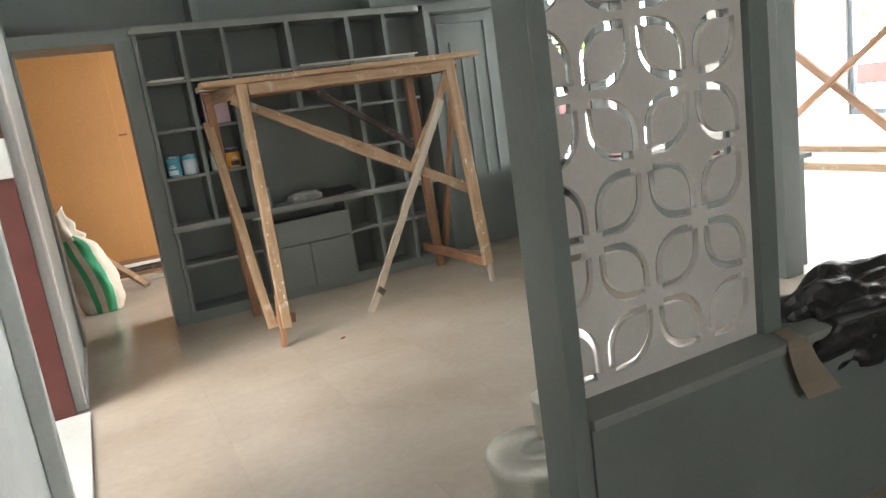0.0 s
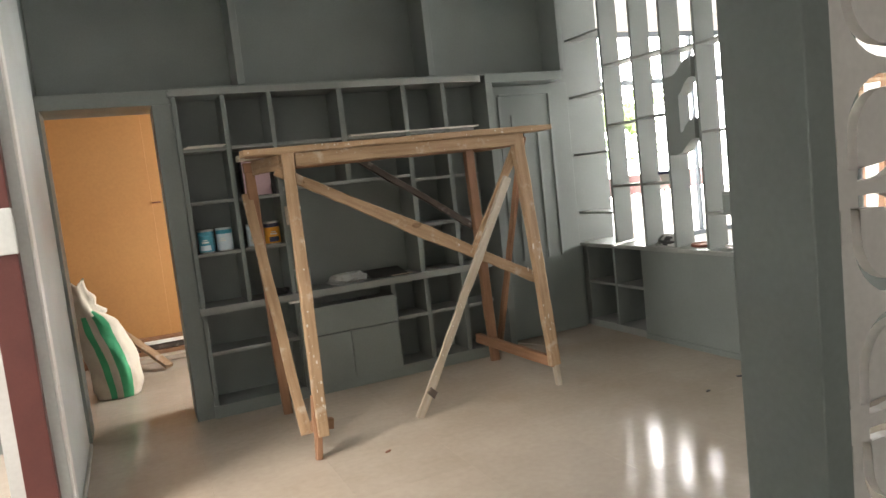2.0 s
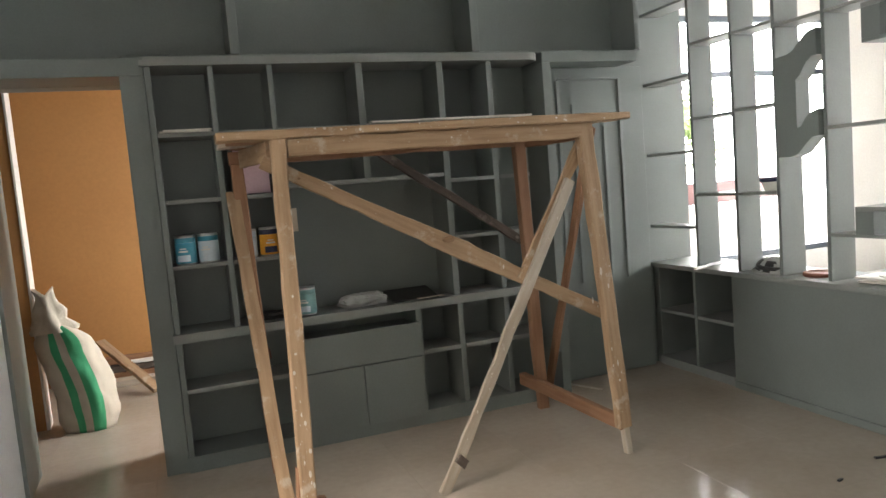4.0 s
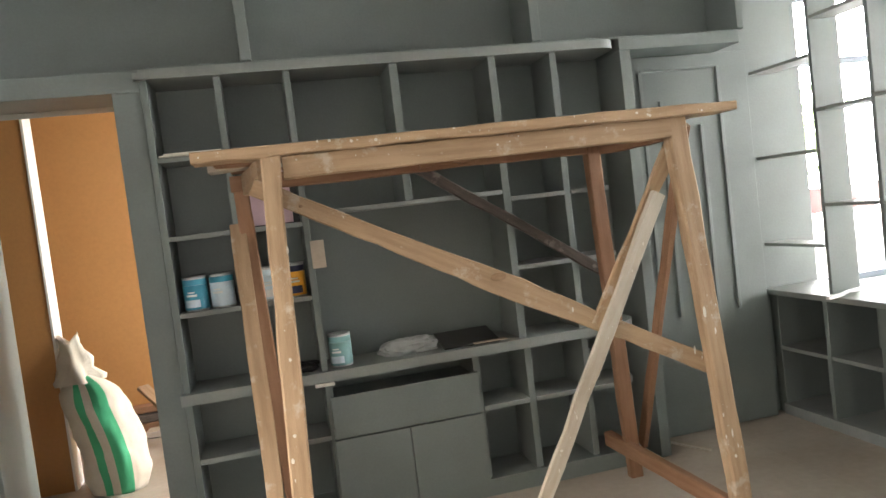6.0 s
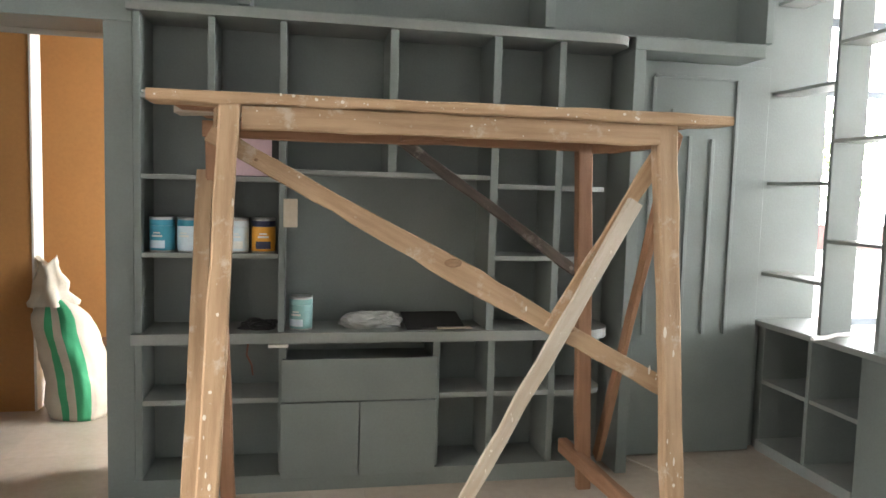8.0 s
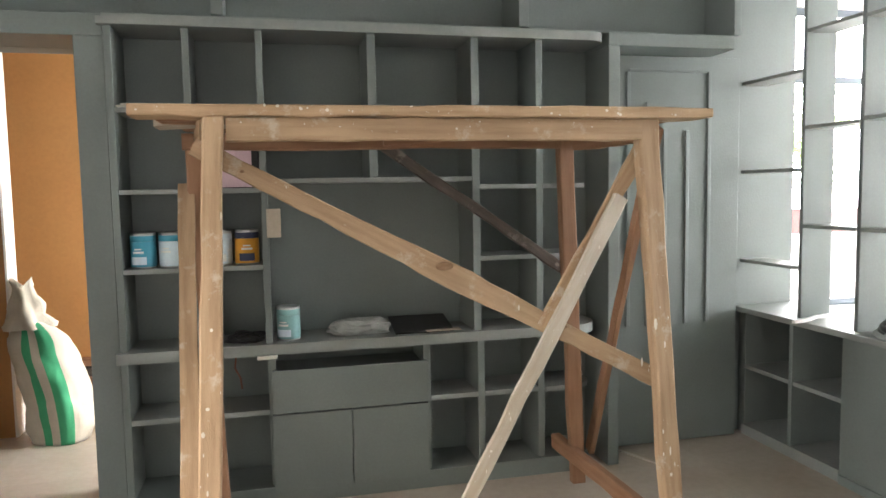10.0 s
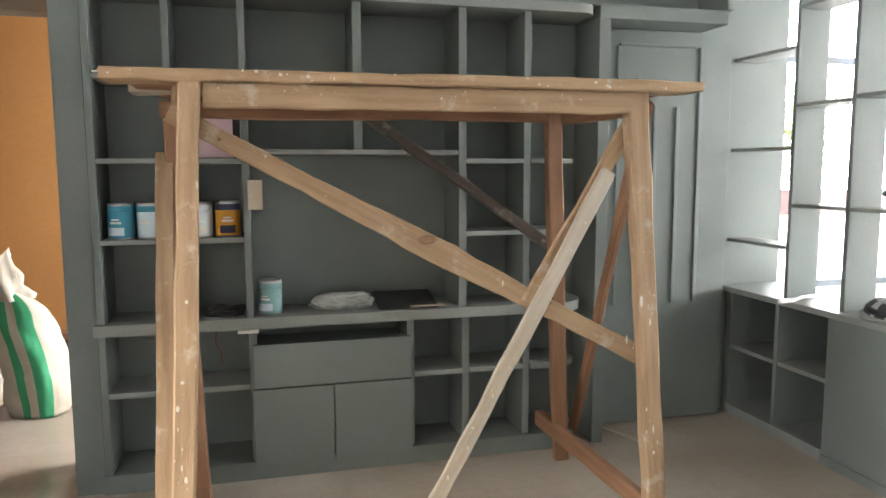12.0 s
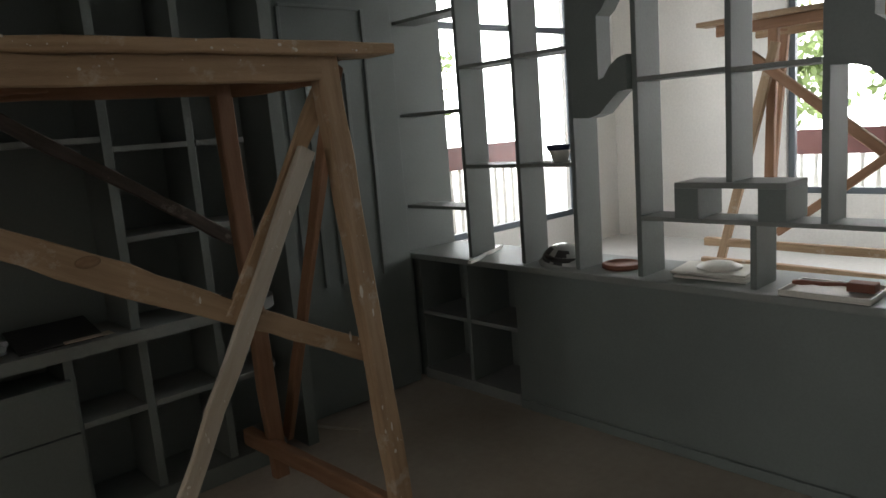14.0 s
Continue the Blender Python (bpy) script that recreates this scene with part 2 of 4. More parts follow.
wall("wall_bay_east", [(8.6, 8.8, 5.46, BN, 0, H), (8.6, 8.8, 2.4, 5.46, 0, 0.52), (8.6, 8.8, 2.4, 5.46, 2.9, H), (8.6, 8.8, -3.6, 2.4, 0, H)], WHITE, "white plaster wall of the bay with windows")


def window(name, w, z0, z1, m, mullions, label, transoms=()):
    """Slate frame of width w in its wall; local x along the wall."""
    root = structure(thing(name, label, "window"), label, "window")
    f = 0.06
    for nm, b in (("window_frame", (0, w, -0.03, 0.03, z0, z0 + f)), ("window_frame", (0, w, -0.03, 0.03, z1 - f, z1)), ("window_frame", (0, f, -0.03, 0.03, z0 + f, z1 - f)), ("window_frame", (w - f, w, -0.03, 0.03, z0 + f, z1 - f))):
        box(nm, *b, WIN_FRAME, root)
    for x in mullions:
        box("mullion", x - 0.02, x + 0.02, -0.025, 0.025, z0 + f, z1 - f, WIN_FRAME, root)
    for z in transoms:
        box("transom", f, w - f, -0.028, 0.028, z - 0.03, z + 0.03, WIN_FRAME, root)
    root.matrix_world = m
    return root


window("window_1", 3.56, 0.36, 2.95, pose(4.29, BN + 0.06, 0, 0, 0, 0), (1.3, 2.75), "slate framed window with daylight behind", (2.35,))
window("window_2", 3.05, 0.52, 2.9, pose(8.66, 2.4, 0, 0, 0, 90), (1.6,), "slate framed window looking onto a balcony rail")

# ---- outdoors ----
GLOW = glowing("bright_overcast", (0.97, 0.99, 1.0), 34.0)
CONCRETE = material("pale_concrete", (0.5, 0.48, 0.45), 0.85, (0.4, 0.38, 0.36), 0.6, 1.0, 40, 0.3)
structure(box("ground", -60, 60, -60, 60, -0.5, -0.35, CONCRETE, bevel=0), "pale concrete ground around the house", "ground")
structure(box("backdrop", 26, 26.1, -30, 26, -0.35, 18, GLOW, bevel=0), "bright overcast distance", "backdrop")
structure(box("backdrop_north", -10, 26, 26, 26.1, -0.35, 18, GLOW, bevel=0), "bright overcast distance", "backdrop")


def railing(m, length, label):
    root = thing("balcony_railing", label, "railing")
    box("rail_board", 0, length, -0.03, 0.03, 0.80, 1.08, RED, root, "red-brown rail board")
    box("bottom_rail", 0, length, -0.03, 0.03, -0.1, -0.04, WHITE, root)
    i = 0
    while 0.08 + i * 0.16 < length:
        x = 0.08 + i * 0.16
        bm = lathe([(0.02, -0.04), (0.03, 0.1), (0.022, 0.25), (0.035, 0.4), (0.02, 0.6), (0.025, 0.8)], 8)
        ob = part("baluster", bm, WHITE, root)
        ob.location = (x, 0, 0)
        i += 1
    box("newel", -0.06, 0.06, -0.06, 0.06, -0.35, 1.12, WHITE, root)
    root.matrix_world = m
    return root


railing(pose(10.0, 6.4, 0, 0, 0, -90), 5.0, "balcony railing with red-brown board over white balusters")
railing(pose(8.8, 8.9, 0.1, 0, 0, 180), 4.4, "balcony railing with red-brown board over white balusters")
# ---- built-in shelving ----
shelf = thing("built_in_shelf", "grey-green painted built-in wall shelving with cubbyholes and a television niche, dusty", "shelf")
SB = BACK - 0.03


def upright(x0, x1, z0, z1, y0=FRONT):
    box("upright", x0, x1, y0, SB, z0, z1, GREY, shelf)


def board(x0, x1, z0, z1, y0=FRONT + 0.004):
    box("shelf_board", x0, x1, y0, SB, z0, z1, GREY_DUST, shelf)


box("back_panel", 0.62, 2.95, SB, BACK - 0.002, 0.0, 2.17, GREY, shelf)
upright(0.62, 0.65, 0.0, 2.165)
for x in (0.93, 1.24):
    upright(x, x + 0.03, 0.76, 2.165, FRONT + (0 if x > 1 else 0.006))
upright(1.735, 1.775, 1.51, 2.165)
upright(2.23, 2.268, 0.76, 2.165)
upright(2.56, 2.595, 0.76, 2.165, FRONT + 0.01)
for x in (1.245, 1.975, 2.25, 2.565):
    upright(x, x + 0.035, 0.085, 0.71, FRONT + 0.012)
for x0, x1 in ((0.65, 0.93), (0.96, 1.24), (1.27, 1.735), (1.775, 2.23), (2.268, 2.56)):
    board(x0, x1, 1.80, 1.822)
for x0, x1 in ((0.65, 0.93), (0.96, 1.24), (2.268, 2.56)):
    for z in (1.448, 1.10):
        board(x0, x1, z, z + 0.022)
board(1.27, 2.23, 1.488, 1.51)
for x0, x1 in ((0.65, 1.245), (2.01, 2.25), (2.285, 2.565)):
    board(x0, x1, 0.425, 0.45)


def rounded_board(name, x0, x1, y0, y1, z0, z1, mat, parent, r=0.13):
    """A board whose free front right corner is cut round."""
    pts = [(x0, y1), (x0, y0)] + [(x1 - r + r * math.sin(a), y0 + r - r * math.cos(a)) for a in [i * math.pi / 2 / 8 for i in range(9)]] + [(x1, y1)]
    bm = prism(pts, z1 - z0)
    bmesh.ops.translate(bm, vec=(0, 0, z0), verts=bm.verts)
    return part(name, bm, mat, parent)


for z in (1.80, 1.448, 1.10):
    rounded_board("shelf_board", 2.595, 2.86, FRONT + 0.004, SB, z, z + 0.022, GREY_DUST, shelf)
rounded_board("shelf_board", 2.60, 2.87, FRONT - 0.01, SB, 0.425, 0.45, GREY_DUST, shelf)
rounded_board("counter", 0.61, 2.90, FRONT - 0.035, SB, 0.712, 0.76, GREY_DUST, shelf, 0.16)
rounded_board("plinth", 0.615, 2.89, FRONT - 0.012, SB, 0.0, 0.085, GREY, shelf, 0.16)
rounded_board("top_board", 0.60, 2.93, FRONT - 0.03, SB, 2.165, 2.195, GREY_DUST, shelf, 0.1)
rounded_board("cornice", 0.62, 2.94, FRONT - 0.012, SB, 2.195, 2.212, GREY_DUST, shelf, 0.1)
# drawer unit under the television niche
box("drawer_front", 1.262, 1.99, FRONT - 0.018, FRONT + 0.01, 0.43, 0.632, GREY, shelf, "flat painted drawer front")
for x0, x1 in ((1.256, 1.620), (1.624, 1.992)):
    box("cupboard_door", x0, x1, FRONT - 0.018, FRONT + 0.01, 0.062, 0.424, GREY, shelf, "flat painted cupboard door")
box("drawer_base", 1.28, 1.975, FRONT + 0.012, SB, 0.60, 0.615, GREY, shelf)

# ---- doorway surround and upper niches ----
frame_w = thing("doorway_surround", "grey-green painted boxed surround of the doorway", "door frame")
box("jamb", 0.50, 0.618, FRONT + 0.01, BACK, 0, 2.12, GREY, frame_w)
box("lintel", -0.16, 0.618, FRONT + 0.006, BACK - 0.002, 2.12, 2.212, GREY, frame_w)
niche = thing("upper_niche", "row of wide grey-green painted recesses above the shelving", "wall niche")
box("niche_base", 0.62, 3.68, FRONT + 0.02, BACK - 0.004, 2.214, 2.225, GREY, niche)
box("fascia", -0.158, 3.70, FRONT - 0.005, BACK - 0.004, 2.87, H - 0.002, GREY, niche)
for x in (1.06, 2.475):
    box("divider", x, x + 0.05, FRONT, BACK - 0.004, 2.226, 2.868, GREY, niche)
box("divider", 3.655, 3.70, FRONT, BACK - 0.004, 2.226, 2.868, GREY, niche)
box("niche_back", -0.158, 3.655, BACK - 0.04, BACK - 0.004, 2.226, 2.868, GREY, niche)

# ---- grey panelled door ----
door = structure(thing("door_1", "", ""), "closed grey-green painted panelled door beside the shelving", "door")
box("door_frame", 2.945, 3.005, FRONT + 0.0, BACK - 0.004, 0, 2.15, GREY, door)
box("door_frame", 2.945, 3.66, FRONT - 0.004, BACK - 0.004, 2.15, 2.212, GREY, door)
DL = 5.635        # face of the recessed leaf
box("door_leaf", 3.005, 3.85, DL, DL + 0.04, 0.008, 2.148, GREY, door)
for x, z1, z0 in ((3.165, 2.06, 0.68), (3.28, 1.90, 0.68), (3.385, 1.76, 0.68), (3.52, 1.75, 0.68), (3.655, 2.07, 0.68)):
    box("bead", x - 0.011, x + 0.011, DL - 0.011, DL + 0.001, z0, z1, GREY, door, bevel=0.004)
box("bead", 3.17, 3.65, DL - 0.007, DL + 0.001, 2.062, 2.078, GREY, door, bevel=0.003)

# ---- low cabinet and half wall under the slatted screen ----
XW = 3.92
cab = thing("low_cabinet", "low open grey-green cabinet with four cubbyholes in the corner", "cabinet")
box("end_panel", XW + 0.01, 4.24, 5.655, 5.715, 0, 0.718, GREY, cab)
box("shelf_board", XW + 0.006, 4.24, 5.289, 5.655, 0.385, 0.408, GREY_DUST, cab)
box("shelf_board", XW + 0.006, 4.24, 4.925, 5.263, 0.385, 0.408, GREY_DUST, cab)
box("divider", XW, 4.24, 5.263, 5.288, 0.06, 0.718, GREY, cab)
box("base", XW - 0.01, 4.24, 4.925, 5.655, 0, 0.06, GREY_DUST, cab)
box("back_panel", 4.24, 4.26, 4.925, 5.715, 0, 0.718, GREY, cab)
hw = structure(box("wall_half_east", XW - 0.006, 4.26, 2.85, 4.923, 0, 0.718, GREY, bevel=0.004), "grey-green painted half wall under the slatted screen", "wall")
structure(box("baseboard", XW - 0.026, XW - 0.007, 2.84, 4.91, 0, 0.045, GREY, bevel=0.006), "narrow grey-green skirting", "baseboard")
structure(box("sill", XW - 0.04, 4.30, 2.82, 5.715, 0.718, 0.75, GREY_DUST, bevel=0.006), "dusty grey painted sill board", "sill")

# ---- slatted screen ----
screen = thing("slatted_screen", "grey-green slatted room screen with open shelves and curvy cut-outs", "room divider")
S0, S1 = 3.93, 4.11
ZB = 0.75


def fin(y, z0=ZB, z1=H - 0.002):
    box("fin", S0, S1, y - 0.012, y + 0.012, z0, z1, GREY, screen)


def ledge(y0, y1, z, x0=S0 - 0.005, x1=S1 - 0.02, th=0.018):
    box("ledge", x0, x1, y0, y1, z - th, z, GREY_DUST, screen)


FINS = (5.235, 4.865, 4.54, 4.215)
for y in FINS:
    fin(y)
fin(3.825, 1.155)
fin(3.735, ZB, 1.0)
fin(3.49, 1.0)
fin(3.19, ZB)
for z in (2.52, 2.03, 1.53, 1.02):
    ledge(5.247, 5.715, z)
for z in (2.22, 1.74, 1.24):
    ledge(4.877, 5.223, z)
for z in (2.21, 1.75, 1.24):
    ledge(4.552, 4.853, z)
ledge(4.227, 4.528, 2.18)
ledge(3.837, 4.203, 2.18)
ledge(3.502, 3.813, 2.18)
ledge(3.202, 3.478, 2.18)
ledge(3.837, 4.203, 1.58)
ledge(3.502, 3.813, 1.575)
ledge(3.202, 4.203, 1.012)
# small square box shelves
for z0, z1, y0, y1 in ((1.012, 1.155, 3.61, 4.04), (1.98, 2.15, 3.52, 3.98)):
    box("box_top", S0 - 0.02, S1, y0, y1, z1 - 0.022, z1, GREY_DUST, screen)
    box("box_side", S0 - 0.02, S1, y1 - 0.10, y1, z0, z1 - 0.022, GREY, screen)
    box("box_side", S0 - 0.02, S1, y0, y0 + 0.10, z0, z1 - 0.022, GREY, screen)
    if z0 > 1.5:
        box("box_bottom", S0 - 0.02, S1, y0, y1, z0 - 0.02, z0, GREY, screen)


def bracket(y_a, y_b, zc, up):
    """A thick plate with two curved horns that reach across to the next fin; up: whether the horns rise."""
    w = abs(y_b - y_a)
    pts = [(0, -0.33), (0.3, -0.335), (0.5, -0.32), (0.7, -0.27), (0.85, -0.235), (1, -0.23), (1, -0.09), (0.85, -0.10), (0.7, -0.13), (0.6, -0.17), (0.5, -0.18),
           (0.5, 0.08), (0.6, 0.10), (0.75, 0.16), (0.9, 0.19), (1, 0.19), (1, 0.33), (0.8, 0.32), (0.6, 0.28), (0.45, 0.24), (0.3, 0.225), (0, 0.22)]
    pts = [(u * w, v if up else -v) for u, v in pts]
    m = Matrix(((0, 0, 1, S0 - 0.03), (-1, 0, 0, y_a), (0, 1, 0, zc), (0, 0, 0, 1)))
    bm = prism(pts, 0.10, m)
    bmesh.ops.recalc_face_normals(bm, faces=bm.faces)
    part("bracket", bm, GREY, screen, "curvy cut-out plate")


bracket(4.505, 4.232, 1.765, True)
bracket(3.478, 3.205, 1.765, False)
structure(box("post_east", 3.90, 4.06, 2.73, 2.85, 0, H, GREY, bevel=0.006), "grey painted end post of the slatted screen", "post")

# ---- divider at the entry: column, half wall and fretwork screen ----
structure(box("column", 1.018, 1.068, 1.08, 1.215, 0, H, GREY, bevel=0.003), "grey-green painted timber column of the entry divider", "column")
structure(box("column_end", 1.772, 1.846, 1.15, 1.222, 0.612, H, GREY, bevel=0.003), "grey-green painted far post of the entry divider", "column")
structure(box("wall_half_entry", 1.069, 2.75, 1.072, 1.216, 0, 0.585, GREY, bevel=0.0), "grey-green painted half wall of the entry divider", "wall")
structure(box("half_wall_cap", 1.069, 2.75, 1.060, 1.224, 0.585, 0.612, GREY_DUST, bevel=0.004), "dusty flat top of the entry half wall", "sill")


def slot(cx, cy, p, mirror, half_turn):
    """Outline of one curved slot round a leaf, in a cell of pitch p."""
    o, i, R, e = 0.44, 0.32, 0.54, 0.34
    pts = [(-o, -e)]
    c = (-o + R, o - R)
    pts += [(c[0] - R * math.cos(a), c[1] + R * math.sin(a)) for a in [k * math.pi / 2 / 7 for k in range(8)]]
    pts += [(e, o), (e, i)]
    r = R - (o - i)
    pts += [(c[0] - r * math.cos(a), c[1] + r * math.sin(a)) for a in [k * math.pi / 2 / 7 for k in range(7, -1, -1)]]
    pts += [(-i, -e)]
    out = []
    for x, y in pts:
        if half_turn:
            x, y = -x, -y
        if mirror:
            x = -x
        out.append((cx + x * p, cy + y * p))
    return out


def fretwork(name, x0, x1, z0, z1, y, p, nx, nz, ox, oz):
    """A board cut through with rows of leaf outlines."""
    cu = bpy.data.curves.new(name, "CURVE")
    cu.dimensions, cu.fill_mode, cu.extrude = "2D", "BOTH", 0.009
    loops = [[(x0, z0), (x1, z0), (x1, z1), (x0, z1)]]
    for i in range(nx):
        for j in range(nz):
            for h in (False, True):
                loops.append(slot(ox + (i + 0.5) * p, oz + (j + 0.5) * p, p, (i + j) % 2 == 0, h))
    for lp in loops:
        sp = cu.splines.new("POLY")
        sp.points.add(len(lp) - 1)
        for q, (x, z) in zip(sp.points, lp):
            q.co = (x, z, 0, 1)
        sp.use_cyclic_u = True
    tmp = bpy.data.objects.new(name, cu)
    scene.collection.objects.link(tmp)
    me = bpy.data.meshes.new_from_object(tmp.evaluated_get(bpy.context.evaluated_depsgraph_get()))
    bpy.data.objects.remove(tmp)
    me.materials.clear()
    me.materials.append(SCREEN_WHITE)
    ob = new(name, me)
    ob.matrix_world = pose(0, y, 0, 90)
    return ob


fret = fretwork("fretwork_screen", 1.03, 1.7715, 0.6125, 2.90, 1.185, 0.1825, 4, 12, 1.027, 0.640)
tagged(fret, "pale dusty fretwork screen cut with leaf outlines", "room divider")

# ---- opening to the porch ----
TIN = material("dull_tin", (0.55, 0.56, 0.56), 0.35, (0.4, 0.4, 0.4), 0.5, 15, 90, 0.1, metal=0.9)
pf = structure(thing("door_frame_porch", "", ""), "red-brown painted door frame of the porch opening", "door frame")
box("frame_post", -0.33, -0.205, 4.02, 4.098, 0.0, 2.74, RED, pf, bevel=0.004)
box("frame_post", -0.36, -0.195, 2.203, 2.25, 0.013, 2.74, WHITE, pf, bevel=0.004)
structure(box("threshold", -0.40, -0.135, 2.255, 4.01, -0.01, 0.012, PRIMER, bevel=0.004), "white dusty threshold slab", "threshold")
structure(box("baseboard_west", -0.158, -0.142, 4.10, 5.40, 0, 0.03, PRIMER, bevel=0.003), "pale skirting of the side wall", "baseboard")
structure(box("trim_west", -0.162, -0.14, 5.405, 5.70, 0.03, 2.118, GREY, bevel=0.004), "grey edge board of the doorway", "trim")
structure(box("trim_porch", -0.159, -0.146, 4.10, 4.20, 0.031, 2.74, WHITE, bevel=0.003), "pale plaster strip beside the red door frame", "trim")
structure(box("architrave", -0.184, -0.128, 2.175, 2.245, 0, 2.74, PRIMER, bevel=0.006), "pale painted architrave of the porch opening", "trim")
lock = thing("frame_cover", "pale cardboard sleeve taped round the red door frame", "cardboard")
box("sleeve", -0.375, -0.195, 3.985, 4.018, 1.33, 1.53, PRIMER, lock, bevel=0.008)
plate = thing("conduit_box", "white plastic conduit box with two raised ribs on the wall", "conduit box")
box("plate", -0.1835, -0.175, 1.03, 1.37, 1.19, 1.36, WHITE, plate, bevel=0.004)
for y in (1.10, 1.31):
    box("rib", -0.175, -0.163, y - 0.015, y + 0.015, 1.20, 1.35, WHITE, plate, bevel=0.006)
    for z in (1.21, 1.34):
        sc = part("screw", lathe([(0.004, 0), (0.004, 0.002), (0.001, 0.003)], 10), TIN, plate)
        sc.matrix_local = pose(-0.163, y, z, 0, 90, 0)
# ---- trestle scaffold ----
tr = thing("trestle_scaffold", "rough-sawn timber trestle with diagonal braces, splashed with paint", "scaffold")
beam("leg", (1.063, 4.225, 0.12), (1.12, 4.478, 1.685), 0.063, 0.055, WOOD, tr, "paint-splashed front leg", cuts=10)
beam("leg", (2.698, 4.402, 0.14), (2.638, 4.515, 1.690), 0.076, 0.055, WOOD, tr, cuts=10)
beam("leg_splice", (1.022, 4.212, 0.0), (1.052, 4.285, 0.34), 0.036, 0.05, WOOD_RED, tr, "narrow spliced foot of the leg", cuts=3)
beam("leg_splice", (2.712, 4.40, 0.0), (2.700, 4.432, 0.34), 0.036, 0.05, WOOD_WHITE, tr, "narrow spliced foot of the leg", cuts=3)
beam("leg", (1.052, 5.168, 0), (0.995, 5.065, 1.66), 0.06, 0.05, WOOD_RED, tr, cuts=8)
beam("leg", (2.707, 5.273, 0), (2.549, 5.063, 1.66), 0.072, 0.05, WOOD_RED, tr, cuts=8)
beam("apron", (1.158, 4.482, 1.648), (2.602, 4.492, 1.652), 0.076, 0.04, WOOD, tr, cuts=12)
beam("apron", (0.96, 5.05, 1.648), (2.60, 5.06, 1.652), 0.062, 0.04, WOOD_RED, tr, cuts=10)
beam("cross_bar", (1.085, 4.515, 1.640), (1.02, 5.02, 1.640), 0.085, 0.03, WOOD, tr, side=(1, 0, 0))
beam("cross_bar", (2.645, 4.55, 1.645), (2.59, 5.03, 1.645), 0.075, 0.03, WOOD_RED, tr, side=(1, 0, 0))
beam("packing_strip", (1.74, 5.015, 1.655), (1.97, 5.012, 1.664), 0.045, 0.03, WOOD_RED, tr)
beam("plank", (0.875, 4.52, 1.704), (2.865, 4.505, 1.709), 0.15, 0.036, WOOD, tr, "paint-crusted top plank", side=(0, 0, 1), cuts=18, rough=0.0025)
beam("plank", (0.93, 4.69, 1.702), (2.78, 4.67, 1.706), 0.14, 0.03, WOOD_RED, tr, side=(0, 0, 1), cuts=14, rough=0.003)
beam("plank", (0.90, 4.85, 1.702), (2.66, 4.83, 1.706), 0.14, 0.03, WOOD_WHITE, tr, side=(0, 0, 1), cuts=14, rough=0.003)
beam("plank", (0.97, 5.01, 1.702), (2.70, 5.00, 1.706), 0.14, 0.03, WOOD_RED, tr, side=(0, 0, 1), cuts=14, rough=0.003)
beam("brace", (1.052, 4.522, 1.598), (2.690, 4.487, 0.716), 0.060, 0.025, WOOD, tr, "long knotty diagonal brace, wider round the knot", cuts=24, rough=0.002, wide=lambda u: 1.0 + 0.12 * u + 0.42 * math.exp(-((u - 0.52) / 0.13) ** 2))
beam("brace", (1.72, 5.19, 1.672), (2.63, 5.215, 1.055), 0.046, 0.03, WOOD_DARK, tr, "dark weathered diagonal brace", cuts=10)
beam("prop", (1.720, 4.445, 0.0), (2.522, 4.480, 1.41), 0.052, 0.024, WOOD_WHITE, tr, "white paint-smeared prop", cuts=12)
beam("prop", (2.222, 4.486, 0.945), (2.645, 4.560, 1.585), 0.056, 0.024, WOOD, tr, cuts=8)
beam("prop_tie", (1.80, 4.443, 0.125), (1.832, 4.445, 0.155), 0.062, 0.036, WOOD_DARK, tr, "dark twist of tying wire", cuts=3)
beam("brace", (2.70, 4.54, 1.665), (2.835, 5.41, 0.10), 0.052, 0.03, WOOD_RED, tr, side=(1, 0, 0), cuts=8)
beam("foot_bar", (2.655, 5.42, 0.163), (2.69, 4.40, 0.163), 0.07, 0.045, WOOD_RED, tr, side=(1, 0, 0), cuts=8)
beam("lean_plank", (1.0, 4.372, 0.10), (0.964, 5.085, 1.485), 0.024, 0.062, WOOD, tr, side=(1, 0, 0), cuts=8)
beam("foot_block", (1.02, 4.30, 0.165), (1.14, 4.31, 0.15), 0.06, 0.05, WOOD_RED, tr)
# paint drips on the trestle
rnd = random.Random(7)


def splashes(n, a, b, spread, normal):
    """Small dried drops on a bar's face between a and b."""
    a, b, nv, sp = Vector(a), Vector(b), Vector(normal).normalized(), Vector(spread)
    bm = bmesh.new()
    q = nv.to_track_quat("Z", "Y").to_matrix().to_4x4()
    for _ in range(n):
        c = a.lerp(b, rnd.random()) + sp * rnd.uniform(-1, 1)
        r = 0.0015 + 0.006 * rnd.random() ** 3
        m = Matrix.Translation(c) @ q @ Matrix.Diagonal((r * rnd.uniform(0.6, 1.2), r * rnd.uniform(0.7, 3.4 if abs(b.z - a.z) > 0.5 else 1.0), 0.0015, 1))
        bmesh.ops.create_icosphere(bm, subdivisions=1, radius=1.0, matrix=m)
    return bm


